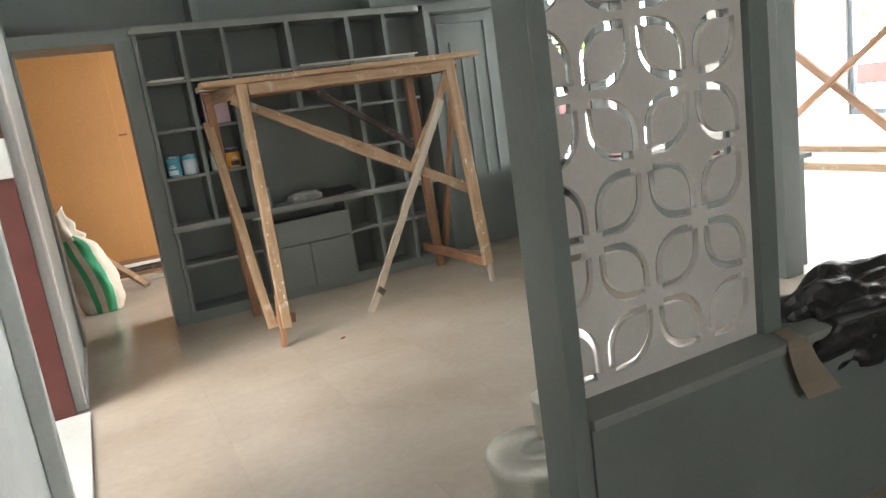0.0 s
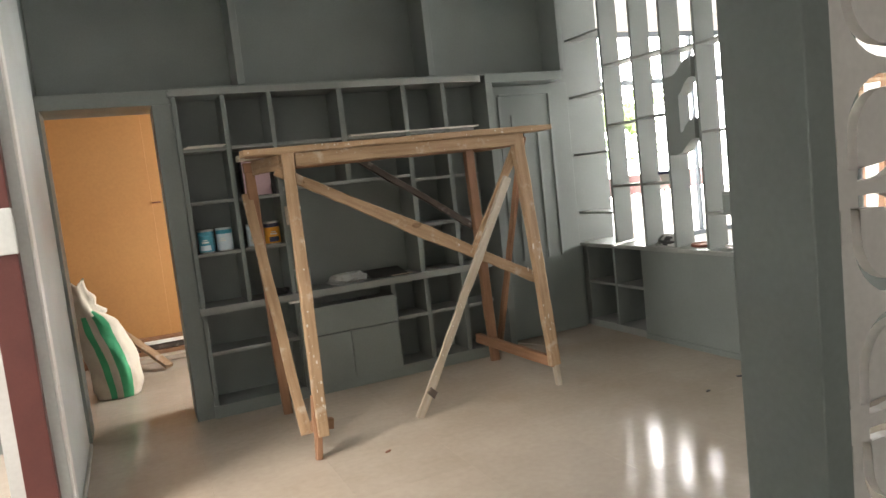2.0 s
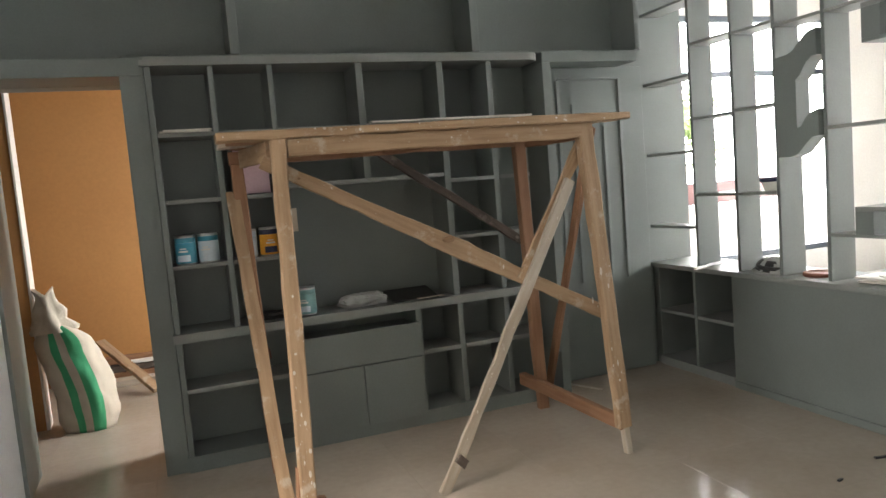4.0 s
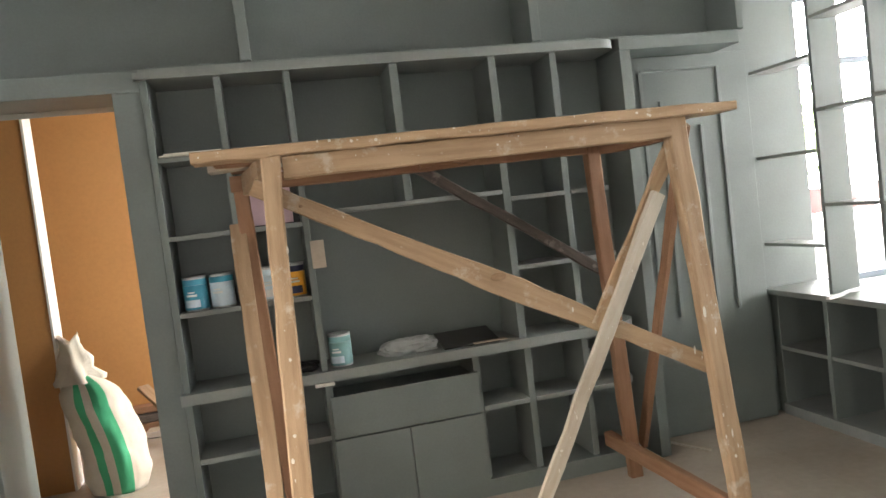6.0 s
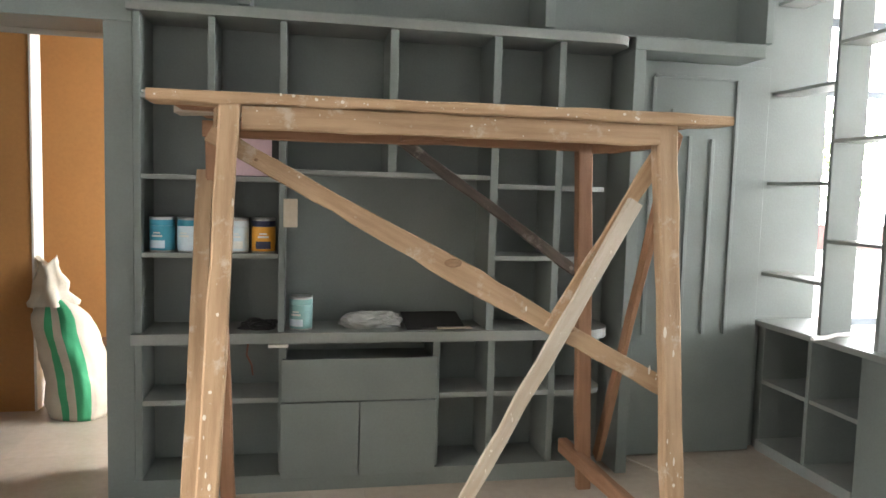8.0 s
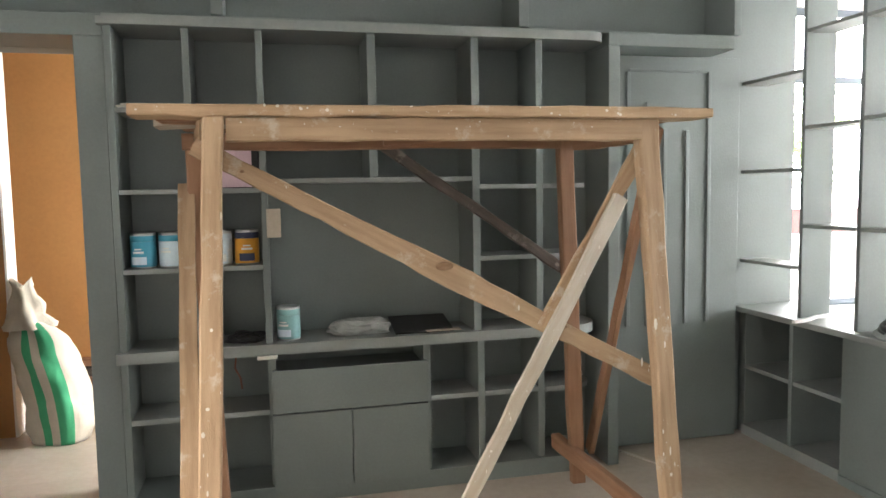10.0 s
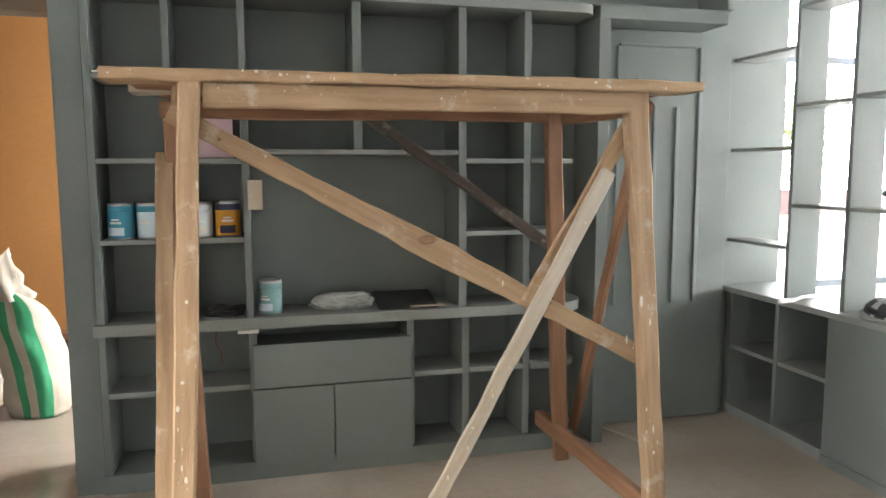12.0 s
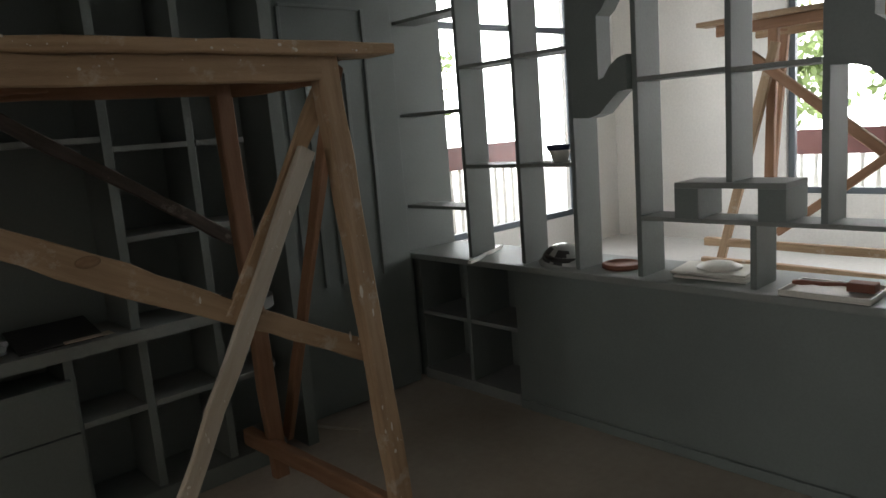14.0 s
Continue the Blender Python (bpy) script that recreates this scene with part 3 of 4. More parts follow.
for n, a, b, s, nrm in ((46, (1.067, 4.209, 0.2), (1.12, 4.446, 1.65), (0.026, 0, 0), (0, -1, 0.15)), (34, (2.695, 4.378, 0.2), (2.638, 4.487, 1.65), (0.030, 0, 0), (0, -1, 0.07)),
                        (18, (1.2, 4.461, 1.65), (2.55, 4.471, 1.652), (0, 0, 0.03), (0, -1, 0)), (44, (0.9, 4.444, 1.706), (2.8, 4.430, 1.71), (0, 0.001, 0.014), (0, -1, 0)),
                        (24, (1.785, 4.435, 0.12), (2.49, 4.466, 1.355), (0.014, 0, 0), (0, -1, 0)), (7, (1.1, 4.507, 1.57), (2.65, 4.475, 0.77), (0, 0, 0.02), (0, -1, 0))):
    tagged(part("paint_splatter", splashes(n, a, b, s, nrm), SPLASH, tr, "dried pale paint drops"), kind="stuff")

for r, x, y, z, sx in ((0.021, 1.862, 4.4915, 1.183, 1.5), (0.008, 1.20, 4.5055, 1.515, 1.0), (0.013, 1.118, 4.446, 1.62, 0.8), (0.009, 1.07, 4.353, 1.0, 0.7), (0.010, 2.30, 4.482, 0.945, 1.2)):
    kn = part("knot", lathe([(r, 0), (r * 0.9, 0.002), (r * 0.4, 0.003), (0.001, 0.003)], 16), KNOT, tr, "dark knot")
    kn.matrix_local = pose(x, y, z, 90, 0, 0) @ Matrix.Diagonal((sx, 0.75, 1, 1))

# ---- paint cans ----
BLUE = material("teal_can_label", (0.05, 0.30, 0.42), 0.4, (0.04, 0.22, 0.33), 0.5, 20, 90, 0.05)
PALE = material("pale_can_label", (0.62, 0.72, 0.78), 0.4, (0.5, 0.62, 0.7), 0.5, 20, 90, 0.05)
AQUA = material("aqua_can_label", (0.20, 0.38, 0.38), 0.4, (0.16, 0.3, 0.3), 0.5, 20, 90, 0.05)
NAVY = material("navy_label", (0.015, 0.02, 0.06), 0.4, None, 0.3, 20, 90, 0.05)
YELLOW = material("amber_label", (0.72, 0.33, 0.03), 0.4, None, 0.3, 20, 90, 0.05)
BAR = material("label_print", (0.75, 0.75, 0.72), 0.5, None, 0.2, 20, 90, 0.05)


def paint_can(x, y, z, r, h, body, band, patch, label, bars=True):
    root = thing("paint_can", label, "paint can", "paint cans on the shelves")
    part("can_body", lathe([(r * 0.97, 0), (r, 0.004), (r, h - 0.006), (r * 0.99, h - 0.004)]), TIN, root)
    part("label_wrap", lathe([(r + 0.0008, 0.008), (r + 0.0012, 0.01), (r + 0.0012, h * 0.76), (r + 0.0008, h * 0.762)]), body, root, "printed paper label")
    part("top_band", lathe([(r + 0.0008, h * 0.765), (r + 0.0014, h * 0.77), (r + 0.0014, h - 0.012), (r + 0.0008, h - 0.010)]), band, root)
    part("lid", lathe([(r * 0.99, h - 0.004), (r * 1.02, h - 0.002), (r * 1.02, h + 0.002), (r * 0.92, h + 0.002), (r * 0.88, h - 0.001), (0.004, h - 0.001)]), TIN, root, "round tin lid")

    def curved(name, w, z0, z1, mat, a0):
        bm = bmesh.new()
        rows = [[bm.verts.new(((r + 0.0025) * math.cos(a0 + w * (i / 8 - 0.5)), (r + 0.0025) * math.sin(a0 + w * (i / 8 - 0.5)), zz)) for i in range(9)] for zz in (z0, z1)]
        for i in range(8):
            bm.faces.new((rows[0][i], rows[0][i + 1], rows[1][i + 1], rows[1][i]))
        part(name, bm, mat, root)

    a0 = -math.pi / 2 - 0.25
    curved("label_patch", 1.3, h * 0.12, h * 0.34, patch, a0)
    if bars:
        curved("label_bar", 0.9, h * 0.44, h * 0.50, BAR, a0)
        curved("label_bar", 0.6, h * 0.54, h * 0.58, BAR, a0)
    root.location = (x, y, z)
    root.rotation_euler = (0, 0, rnd.uniform(-0.3, 0.3))
    return root


paint_can(0.724, 5.50, 1.122, 0.053, 0.155, BLUE, BLUE, PALE, "teal paint can with dull tin lid on a shelf")
paint_can(0.843, 5.50, 1.122, 0.053, 0.155, PALE, BLUE, PALE, "pale blue and white paint can on a shelf")
paint_can(1.05, 5.51, 1.122, 0.053, 0.155, PALE, PALE, BAR, "pale paint can half hidden behind the trestle leg")
paint_can(1.170, 5.50, 1.122, 0.053, 0.158, YELLOW, NAVY, NAVY, "amber and navy paint can on a shelf")
paint_can(1.345, 5.50, 0.76, 0.053, 0.155, AQUA, AQUA, PALE, "pale aqua paint can on the counter")

# ---- oddments on the shelves ----
PINK = material("pink_card", (0.62, 0.44, 0.50), 0.7, (0.52, 0.35, 0.42), 0.5, 6, 60, 0.1)
BLACK = material("black_plastic", (0.018, 0.018, 0.02), 0.45, (0.04, 0.038, 0.036), 0.5, 8, 60, 0.2)
FILM = material("crumpled_plastic_film", (0.38, 0.39, 0.38), 0.22, (0.2, 0.21, 0.2), 0.6, 14, 60, 0.2)
PAPER = material("brown_paper", (0.50, 0.42, 0.33), 0.8, (0.4, 0.32, 0.25), 0.5, 8, 60, 0.2)
CREAM = material("cream_plastic", (0.66, 0.64, 0.58), 0.5, (0.5, 0.47, 0.41), 0.6, 5, 60, 0.15)
RUST = material("rusty_red_oxide", (0.20, 0.075, 0.045), 0.7, (0.13, 0.05, 0.03), 0.6, 10, 60, 0.3)

carton = thing("pink_carton", "pink card-faced box with black sides stood in a cubbyhole", "box")
box("front", 1.02, 1.205, 5.485, 5.49, 1.475, 1.72, PINK, carton, "pink card face", 0.001)
box("body", 1.015, 1.236, 5.491, 5.60, 1.471, 1.735, BLACK, carton, bevel=0.003)
card = thing("paper_tag", "brown paper scrap stuck on the upright", "paper")
box("sheet", 1.262, 1.325, 5.414, 5.418, 1.245, 1.375, PAPER, card, bevel=0.0005)
clip = thing("wood_offcut", "pale wood offcut under the counter edge", "offcut")
box("chip", 1.20, 1.29, 5.375, 5.41, 0.695, 0.711, CREAM, clip, bevel=0.003)


def crumple(name, cx, cy, cz, sx, sy, sz, mat, seed, label, category, sub=4, rough=0.35):
    bm = bmesh.new()
    bmesh.ops.create_icosphere(bm, subdivisions=sub, radius=1.0)
    off = Vector((seed * 3.1, seed * 1.7, seed))
    for v in bm.verts:
        d = noise.noise(v.co * 1.6 + off) * rough + noise.noise(v.co * 4.5 + off) * rough * 0.45
        v.co *= 1 + d
        v.co.z = max(v.co.z, -0.55)
        v.co = Vector((v.co.x * sx, v.co.y * sy, (v.co.z + 0.55) * sz))
    ob = part(name, bm, mat)
    ob.location = (cx, cy, cz)
    return tagged(ob, label, category)


crumple("plastic_bag", 1.68, 5.53, 0.76, 0.15, 0.06, 0.05, FILM, 3, "crumpled clear plastic bag lying on the counter", "plastic bag")
crumple("black_bag", 1.15, 5.50, 0.76, 0.085, 0.05, 0.032, BLACK, 5, "crumpled black bag in a cubbyhole", "bag")
folder = thing("black_folder", "black folder lying open on the counter", "folder")
bm = bmesh.new()
add_box(bm, 1.84, 2.13, 5.42, 5.66, 0.0, 0.008, 0.002, pose(0, 0, 0.762) @ pose(0, 5.42, 0, 10) @ pose(0, -5.42, 0))
part("cover", bm, BLACK, folder)
box("back_cover", 1.86, 2.12, 5.50, 5.655, 0.7605, 0.766, BLACK, folder, bevel=0.002)
box("paper", 1.99, 2.16, 5.40, 5.455, 0.7705, 0.7735, PAPER, folder, "scrap of brown paper", 0.0005)
paper = thing("paper_sheet", "pale dusty sheets lying on an upper shelf", "paper")
box("sheet", 0.66, 0.91, 5.40, 5.60, 1.823, 1.830, CREAM, paper, bevel=0.001)
box("sheet", 0.68, 0.925, 5.395, 5.58, 1.831, 1.837, CREAM, paper, bevel=0.001)
roll = thing("paper_sheet", "pale dusty strip lying on the upper shelf", "paper")
box("sheet", 1.80, 2.84, 5.40, 5.47, 1.8235, 1.834, CREAM, roll, bevel=0.001)
cable = thing("cable_end", "dark red cable hanging in the lower cubbyhole", "cable")
for a, b in (((1.10, 5.60, 0.70), (1.09, 5.58, 0.62)), ((1.09, 5.58, 0.62), (1.115, 5.57, 0.57)), ((1.115, 5.57, 0.57), (1.12, 5.57, 0.52))):
    beam("strand", a, b, 0.008, 0.008, RUST, cable, cuts=2, rough=0.0005)

# ---- sack in the store room ----
sack = thing("cement_sack", "white woven sack with green stripes and tied neck", "sack")


def sack_body():
    bm = bmesh.new()
    seg, rings = 96, 30
    grid = []
    for j in range(rings + 1):
        v = j / rings
        z = 0.70 * v
        w = 0.185 * (1 - 0.05 * v) * (0.86 + 0.14 * min(1, v * 8)) if v < 0.8 else 0.178 * (1 - ((v - 0.8) / 0.2) ** 2 * 0.6)
        d = 0.13 * (0.85 + 0.15 * min(1, v * 8)) if v < 0.7 else 0.13 * (1 - ((v - 0.7) / 0.3) ** 1.5 * 0.75)
        row = []
        for i in range(seg):
            a = 2 * math.pi * i / seg
            c, s = math.cos(a), math.sin(a)
            x = w * abs(c) ** 0.7 * (1 if c > 0 else -1)
            y = d * abs(s) ** 0.7 * (1 if s > 0 else -1)
            nz = noise.noise(Vector((x * 9, y * 9, z * 7))) * 0.018 + noise.noise(Vector((x * 26, y * 26, z * 30))) * 0.006
            k = 1 + nz / 0.15
            row.append(bm.verts.new((x * k - 0.17 * v ** 1.3 + 0.035 * math.sin(math.pi * v), y * k + 0.03 * v, z + nz * 0.4)))
        grid.append(row)
    for r0, r1 in zip(grid, grid[1:]):
        for i in range(seg):
            f = bm.faces.new((r0[i], r0[(i + 1) % seg], r1[(i + 1) % seg], r1[i]))
            f.smooth = True
            a = (i + 0.5) / seg
            u = math.cos(2 * math.pi * a)
            u = abs(u) ** 0.7 * (1 if u > 0 else -1)
            f.material_index = 1 if (-0.12 < u < 0.16 or 0.44 < u < 0.88) else 0
    bm.faces.new(list(reversed(grid[0])))
    bm.faces.new(grid[-1])
    return bm


part("bag", sack_body(), [SACK, SACK_GREEN], sack)
bm = bmesh.new()
prev = None
for j in range(12):
    v = j / 11
    r = 0.105 * (1 - v) ** 1.1 + 0.034 + 0.03 * max(0, v - 0.7) / 0.3
    ring = []
    for i in range(20):
        a = 2 * math.pi * i / 20
        k = r * (1 + 0.18 * math.sin(a * 5 + v * 2) + 0.35 * noise.noise(Vector((math.cos(a) * 2, math.sin(a) * 2, v * 5))))
        ring.append(bm.verts.new((k * math.cos(a) - 0.165 - 0.02 * v, k * 0.7 * math.sin(a) + 0.03, 0.655 + 0.27 * v + 0.03 * v * math.sin(a * 2 + 1))))
    if prev:
        for i in range(20):
            bm.faces.new((prev[i], prev[(i + 1) % 20], ring[(i + 1) % 20], ring[i])).smooth = True
    prev = ring
bm.faces.new(prev)
part("neck", bm, SACK, sack, "twisted pale sack neck")
sack.matrix_world = pose(0.02, 6.68, 0.0, 0, -3, -24) @ Matrix.Diagonal((1.02, 1, 1.03, 1))

timber = [("timber_offcut", (0.43, 7.30, 0.03), (0.02, 7.72, 0.40), 0.09, 0.03, WOOD, "sawn timber offcut leaning on the stack"),
          ("timber_offcut", (-0.3, 8.00, 0.04), (1.2, 7.98, 0.04), 0.16, 0.07, WOOD_RED, "sawn timber stacked along the ochre wall"),
          ("timber_offcut", (-0.2, 7.98, 0.112), (1.3, 8.02, 0.112), 0.14, 0.06, WOOD_DARK, "dark sawn timber stacked along the ochre wall"),
          ("timber_offcut", (-0.25, 8.01, 0.175), (1.1, 7.98, 0.175), 0.12, 0.05, WOOD_RED, "sawn timber stacked along the ochre wall"),
          ("timber_offcut", (0.22, 7.93, 0.158), (0.95, 7.90, 0.165), 0.03, 0.03, WHITE, "pale batten on the timber stack"),
          ("timber_offcut", (0.0, 7.80, 0.025), (1.2, 7.74, 0.025), 0.14, 0.05, WOOD_WHITE, "pale sawn timber on the store floor")]
for nm, a, b, w, h, mt, lb in timber:
    side = (0, 0, 1)
    tagged(beam(nm, a, b, w, h, mt, None, side=side), lb, "timber", "timber offcuts")
od = structure(thing("door_2", "", ""), "ochre flush door with a lever handle", "door")
box("door_leaf", -0.72, 0.52, 8.088, 8.099, 0.01, 2.9, ORANGE, od)
box("handle", 0.52, 0.60, 8.045, 8.086, 1.515, 1.53, RUST, od, bevel=0.005)

# ---- things on the sill of the slatted screen ----
helmet = thing("hard_hat", "grey hard hat with dark openings lying on the sill", "hard hat")
bm = bmesh.new()
bmesh.ops.create_uvsphere(bm, u_segments=32, v_segments=16, radius=1.0)
bmesh.ops.delete(bm, geom=[v for v in bm.verts if v.co.z < -0.05], context="VERTS")
for v in bm.verts:
    v.co = Vector((v.co.x * 0.10, v.co.y * 0.125, v.co.z * 0.095))
for f in bm.faces:
    f.smooth = True
    f.material_index = 1 if (0.02 < f.calc_center_median().z < 0.08 and (f.calc_center_median().y > 0.03 or -0.05 < f.calc_center_median().y < 0.0)) else 0
sh = part("shell", bm, [FILM, BLACK], helmet)
part("brim", lathe([(0.10, 0), (0.125, 0.003), (0.128, 0.010), (0.098, 0.016)], 32), FILM, helmet)
part("strap", lathe([(0.096, 0.03), (0.104, 0.032), (0.103, 0.05), (0.094, 0.052)], 32), BLACK, helmet)
helmet.matrix_world = pose(4.035, 4.69, 0.752, 6, -6, 0)

pot = thing("small_pot", "small cream pot with a dark purple rim on a ledge", "pot")
part("body", lathe([(0.035, 0), (0.05, 0.05), (0.052, 0.055)], 24), CREAM, pot)
part("rim", lathe([(0.058, 0.055), (0.062, 0.058), (0.062, 0.078), (0.03, 0.08)], 24), NAVY, pot)
pot.location = (4.02, 4.68, 1.241)
lid = thing("tub_lid", "red-brown rimmed round lid lying on the sill", "lid")
part("disc", lathe([(0.085, 0), (0.09, 0.004), (0.09, 0.02), (0.08, 0.024), (0.076, 0.016), (0.002, 0.016)], 32), [RUST], lid)
lid.location = (4.06, 4.39, 0.7505)
stack = thing("plastic_sheet_stack", "stack of dusty pale panels lying on the sill", "panel")
for k, (dx, dy, a) in enumerate(((0, 0, 3), (0.015, -0.01, -5), (-0.01, 0.012, 8))):
    ob = box("sheet", -0.11, 0.11, -0.15, 0.15, 0, 0.01, CREAM, stack, bevel=0.003)
    ob.matrix_local = pose(dx, dy, 0.011 * k, 0, 0, a)
dome = part("dish", lathe([(0.09, 0), (0.085, 0.008), (0.06, 0.02), (0.02, 0.026), (0.002, 0.027)], 32), CREAM, stack)
dome.location = (0, 0, 0.033)
stack.location = (4.10, 3.95, 0.7505)
tray = thing("paint_tray", "dusty pale paint tray with a brush on the sill", "paint tray")
box("tray_base", -0.11, 0.11, -0.15, 0.15, 0, 0.006, CREAM, tray, bevel=0.002)
for b in ((-0.11, -0.104, -0.15, 0.15), (0.104, 0.11, -0.15, 0.15), (-0.104, 0.104, -0.15, -0.144), (-0.104, 0.104, 0.144, 0.15)):
    box("tray_rim", *b, 0.0065, 0.022, CREAM, tray, bevel=0.001)
beam("brush_handle", (0.0, 0.14, 0.03), (0.03, -0.05, 0.03), 0.018, 0.014, RUST, tray, side=(0, 0, 1))
box("brush_head", 0.0, 0.06, -0.13, -0.04, 0.012, 0.045, RUST, tray, bevel=0.004)
tray.location = (4.0, 3.48, 0.7505)
stick = tagged(beam("white_stick", (3.79, 5.10, 0.76), (4.2, 5.27, 0.76), 0.022, 0.016, WHITE, None, side=(0, 0, 1)), "white painted stick lying across the sill", "stick")
tin2 = thing("glass_jar", "small clear jar standing on the sill", "jar")
part("body", lathe([(0.03, 0), (0.033, 0.01), (0.033, 0.07), (0.025, 0.085)], 20), FILM, tin2)
part("lid", lathe([(0.028, 0.085), (0.036, 0.088), (0.036, 0.10), (0.002, 0.101)], 20), CREAM, tin2)
tin2.location = (4.2, 5.07, 0.7505)

# ---- entry: bucket, cloth, chair ----
bucket = thing("paint_bucket", "white plastic paint bucket with lid on the floor", "bucket")
part("body", lathe([(0.125, 0), (0.13, 0.01), (0.148, 0.33), (0.153, 0.335), (0.153, 0.35), (0.148, 0.352)], 40), CREAM, bucket)
part("lid", lathe([(0.156, 0.345), (0.16, 0.35), (0.16, 0.372), (0.15, 0.376), (0.145, 0.366), (0.07, 0.366), (0.066, 0.372), (0.045, 0.372), (0.04, 0.366), (0.002, 0.366)], 40), CREAM, bucket, "ribbed lid with a spout ring")
bucket.location = (1.125, 1.425, 0.0)
tub = thing("plastic_tub", "small white plastic tub standing on the bucket", "tub")
part("body", lathe([(0.05, 0), (0.06, 0.01), (0.066, 0.11), (0.07, 0.115), (0.066, 0.12)], 28), CREAM, tub)
tub.location = (1.225, 1.47, 0.3765)

crumple("black_sheet", 2.18, 1.18, 0.44, 0.38, 0.16, 0.17, BLACK, 9, "crumpled black plastic sheet heaped on the half wall", "plastic sheet", 5, 0.4)
flap = thing("cardboard_flap", "bent brown cardboard hanging over the half wall", "cardboard")
bm = bmesh.new()
rows = []
for x0, x1, y, z in ((1.80, 1.87, 1.15, 0.618), (1.76, 1.83, 1.062, 0.619), (1.742, 1.83, 1.048, 0.602), (1.752, 1.855, 1.044, 0.55), (1.772, 1.90, 1.040, 0.49), (1.797, 1.935, 1.032, 0.44)):
    rows.append([bm.verts.new((x0, y, z)), bm.verts.new((x1, y - 0.004, z - 0.006))])
for r0, r1 in zip(rows, rows[1:]):
    bm.faces.new((r0[0], r0[1], r1[1], r1[0]))
bmesh.ops.solidify(bm, geom=bm.faces[:], thickness=0.005)
part("sheet", bm, PAPER, flap)

# ---- second trestle in the bay ----
tb = thing("bay_trestle", "rough timber trestle with planks on top in the bay", "scaffold")
X = 6.05
for a, b, w, m in (((X, 4.58, 0), (X, 4.53, 1.93), 0.06, WOOD_RED), ((X - 0.05, 4.97, 0), (X - 0.05, 4.50, 1.80), 0.06, WOOD), ((X - 0.05, 4.66, 1.74), (X - 0.05, 2.85, 0.25), 0.065, WOOD_RED), ((X - 0.09, 4.47, 0.60), (X - 0.09, 2.85, 1.84), 0.05, WOOD_RED),
                   ((X - 0.05, 4.98, 0.51), (X - 0.05, 2.75, 0.50), 0.055, WOOD), ((X - 0.1, 4.98, 0.37), (X - 0.1, 2.7, 0.34), 0.07, WOOD),
                   ((X, 2.85, 0), (X, 2.87, 1.93), 0.06, WOOD), ((X + 0.7, 2.8, 0), (X + 0.6, 2.87, 1.93), 0.06, WOOD), ((X + 0.7, 4.9, 0), (X + 0.6, 4.7, 1.93), 0.06, WOOD_RED), ((X, 2.7, 1.92), (X, 4.9, 1.92), 0.07, WOOD_RED), ((X + 0.6, 2.7, 1.92), (X + 0.6, 4.9, 1.92), 0.07, WOOD)):
    beam("strut", a, b, w, 0.045, m, tb, side=(-1, 0, 0))
for k in range(4):
    beam("plank", (X + 0.02 + 0.18 * k, 2.65, 1.975), (X + 0.02 + 0.18 * k, 5.02 - 0.07 * k, 1.975), 0.16, 0.035, WOOD_RED if k else WOOD, tb, side=(0, 0, 1))

# ---- floor litter ----
lit = [((3.08, 5.62, 0.006), (3.20, 5.36, 0.006), 0.02, WOOD_WHITE, "pale wood splinter on the floor"), ((3.27, 3.64, 0.005), (3.30, 3.65, 0.005), 0.014, BLACK, "small dark scrap on the floor"),
       ((3.61, 3.73, 0.005), (3.68, 3.71, 0.005), 0.014, BLACK, "small dark scrap on the floor"), ((2.91, 2.74, 0.005), (2.935, 2.745, 0.005), 0.012, BLACK, "small dark scrap on the floor"), ((1.35, 4.05, 0.005), (1.38, 4.06, 0.005), 0.01, RUST, "small brown scrap on the floor")]
for a, b, w, m, lb in lit:
    tagged(beam("scrap", a, b, w, 0.008, m, None, side=(0, 0, 1), cuts=2, rough=0.001), lb, "scrap", "floor litter")

# ---- trees outside ----
LEAF = material("pale_leaves", (0.12, 0.17, 0.08), 0.6, (0.08, 0.12, 0.05), 0.6, 8, 60, 0.2)
ln, lk = LEAF.node_tree.nodes, LEAF.node_tree.links
thin, both = ln.new("ShaderNodeBsdfTranslucent"), ln.new("ShaderNodeMixShader")
thin.inputs["Color"].default_value = (0.30, 0.38, 0.16, 1)
lk.new(ln["Principled BSDF"].outputs[0], both.inputs[1])
lk.new(thin.outputs[0], both.inputs[2])
lk.new(both.outputs[0], ln["Material Output"].inputs["Surface"])
BARK = material("bark", (0.16, 0.12, 0.09), 0.9, None, 0.5, 10, 60, 0.5)


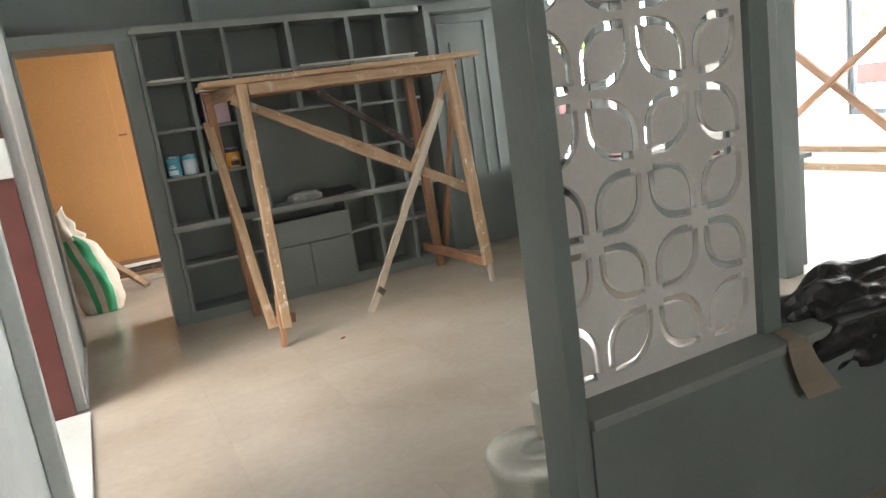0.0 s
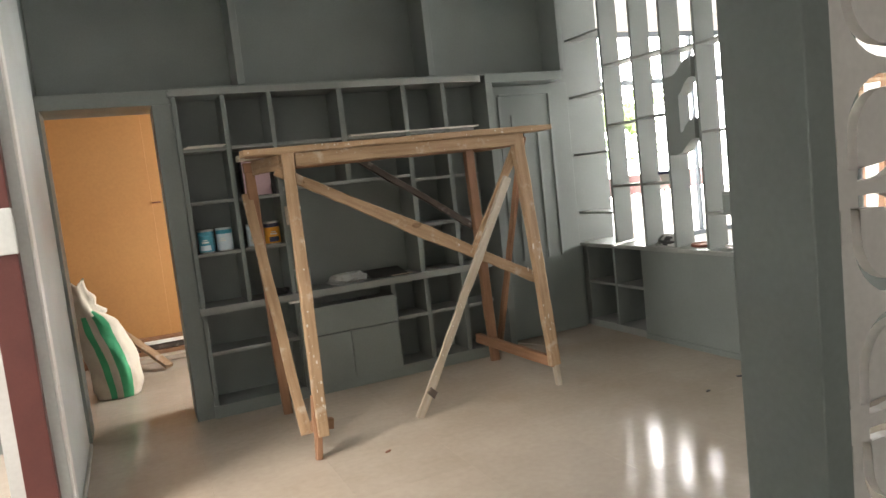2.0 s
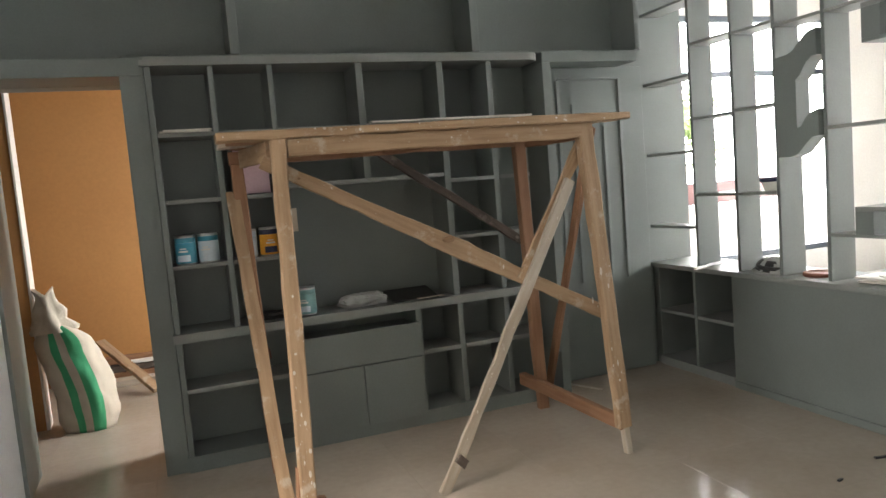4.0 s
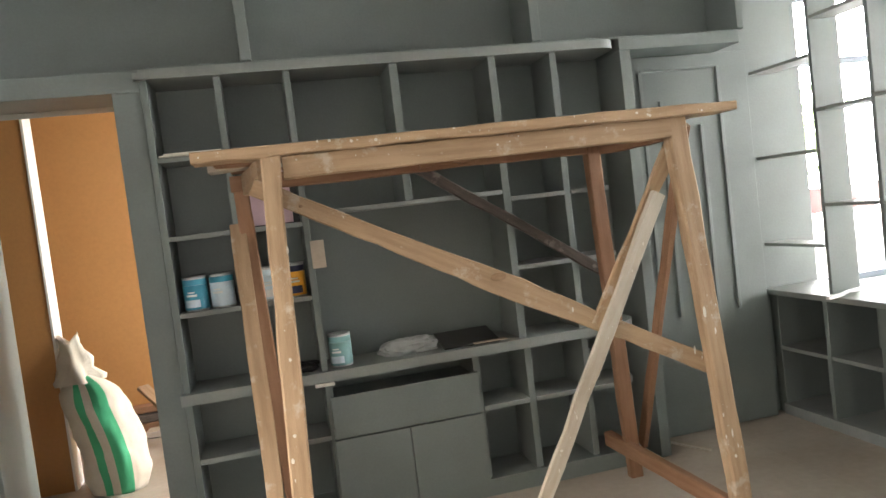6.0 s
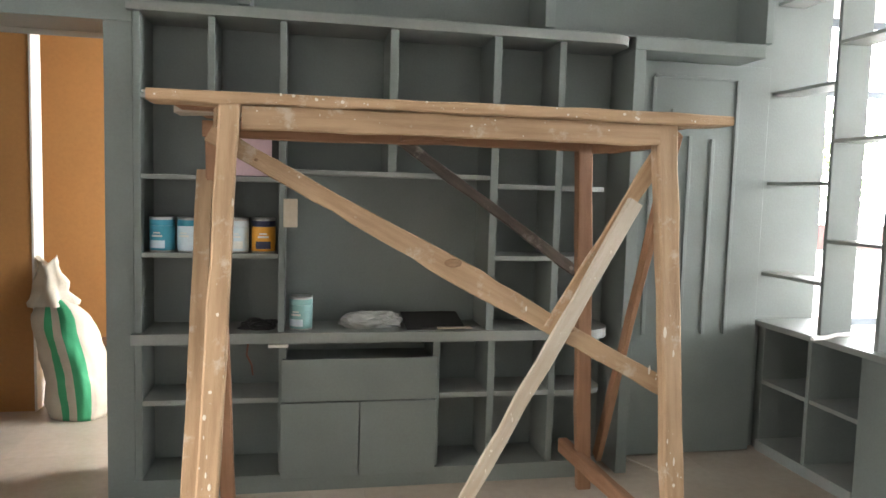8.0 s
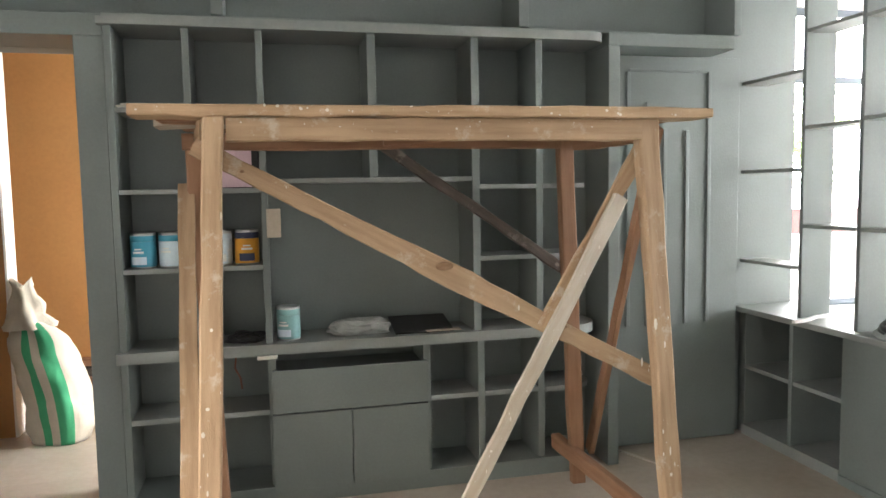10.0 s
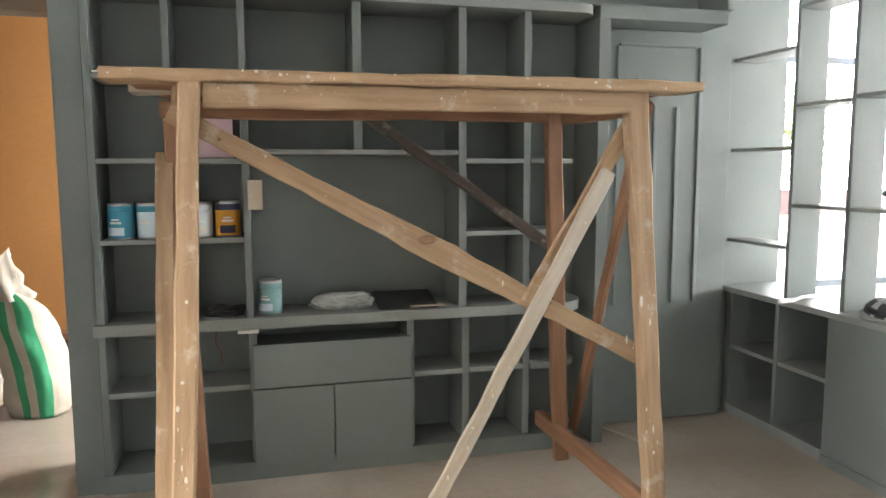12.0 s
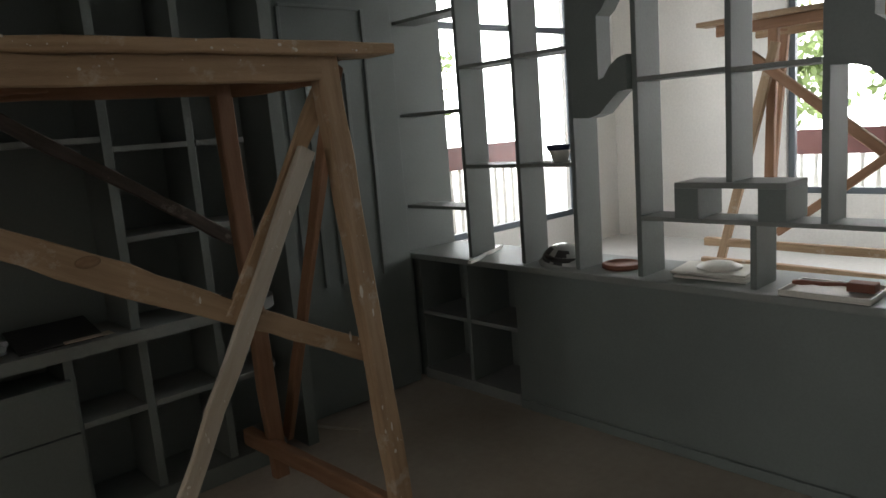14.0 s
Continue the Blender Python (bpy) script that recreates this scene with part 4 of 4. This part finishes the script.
def tree(x, y, h, seed):
    root = thing("tree", "leafy green tree beyond the balcony", "tree", "trees outside")
    r = random.Random(seed)
    part("trunk", lathe([(0.16, 0), (0.11, h * 0.3), (0.07, h * 0.6), (0.02, h * 0.9)], 10), BARK, root)
    vs, fs = [], []
    for _ in range(700):
        d = Vector((r.gauss(0, 1), r.gauss(0, 1), r.gauss(0, 0.8)))
        c = Vector((0, 0, h * 0.6)) + d.normalized() * (h * 0.36 * r.random() ** 0.5)
        c += Vector((noise.noise(c * 0.8), noise.noise(c * 0.8 + Vector((9, 0, 0))), 0)) * 0.8
        u = Vector((r.gauss(0, 1), r.gauss(0, 1), r.gauss(0, 1))).normalized() * r.uniform(0.09, 0.2)
        w = u.cross(Vector((r.gauss(0, 1), r.gauss(0, 1), r.gauss(0, 1)))).normalized() * u.length * 0.5
        k = len(vs)
        vs += [c - u, c + w, c + u, c - w]
        fs.append((k, k + 1, k + 2, k + 3))
    me = bpy.data.meshes.new("crown")
    me.from_pydata([tuple(v) for v in vs], [], fs)
    me.materials.append(LEAF)
    crown = new("crown", me)
    crown.parent = root
    tagged(crown, "loose green leaves", kind="stuff")
    root.location = (x, y, -0.35)


for i, (x, y, h) in enumerate(((19, 9.5, 4.2), (20, 6.5, 3.6), (18, 12.5, 4.5), (11.5, 19, 4.4), (8.5, 20, 3.6), (14, 18, 4.8))):
    tree(x, y, h, i)

# ---- floor tiles ----
def tiles(parent, x0, x1, y0, y1, size, mat, skip=None):
    bm = add_box(bmesh.new(), -size / 2 + 0.0003, size / 2 - 0.0003, -size / 2 + 0.0003, size / 2 - 0.0003, -0.011, 0.0)
    me = bpy.data.meshes.new("floor_tile")
    bm.to_mesh(me)
    bm.free()
    me.materials.append(mat)
    nx, ny = math.ceil((x1 - x0) / size), math.ceil((y1 - y0) / size)
    for i in range(nx):
        for j in range(ny):
            cx, cy = x0 + (i + 0.5) * size, y0 + (j + 0.5) * size
            ob = new("floor_tile", me)
            ob.parent = parent
            ob.location = (cx, cy, 0.0)


tiles(floor, -2.55, 4.04, -3.6, 8.1, 0.6, TILE)
tiles(bay_floor, 4.05, 8.6, -3.6, 7.3, 0.6, BAY_TILE)
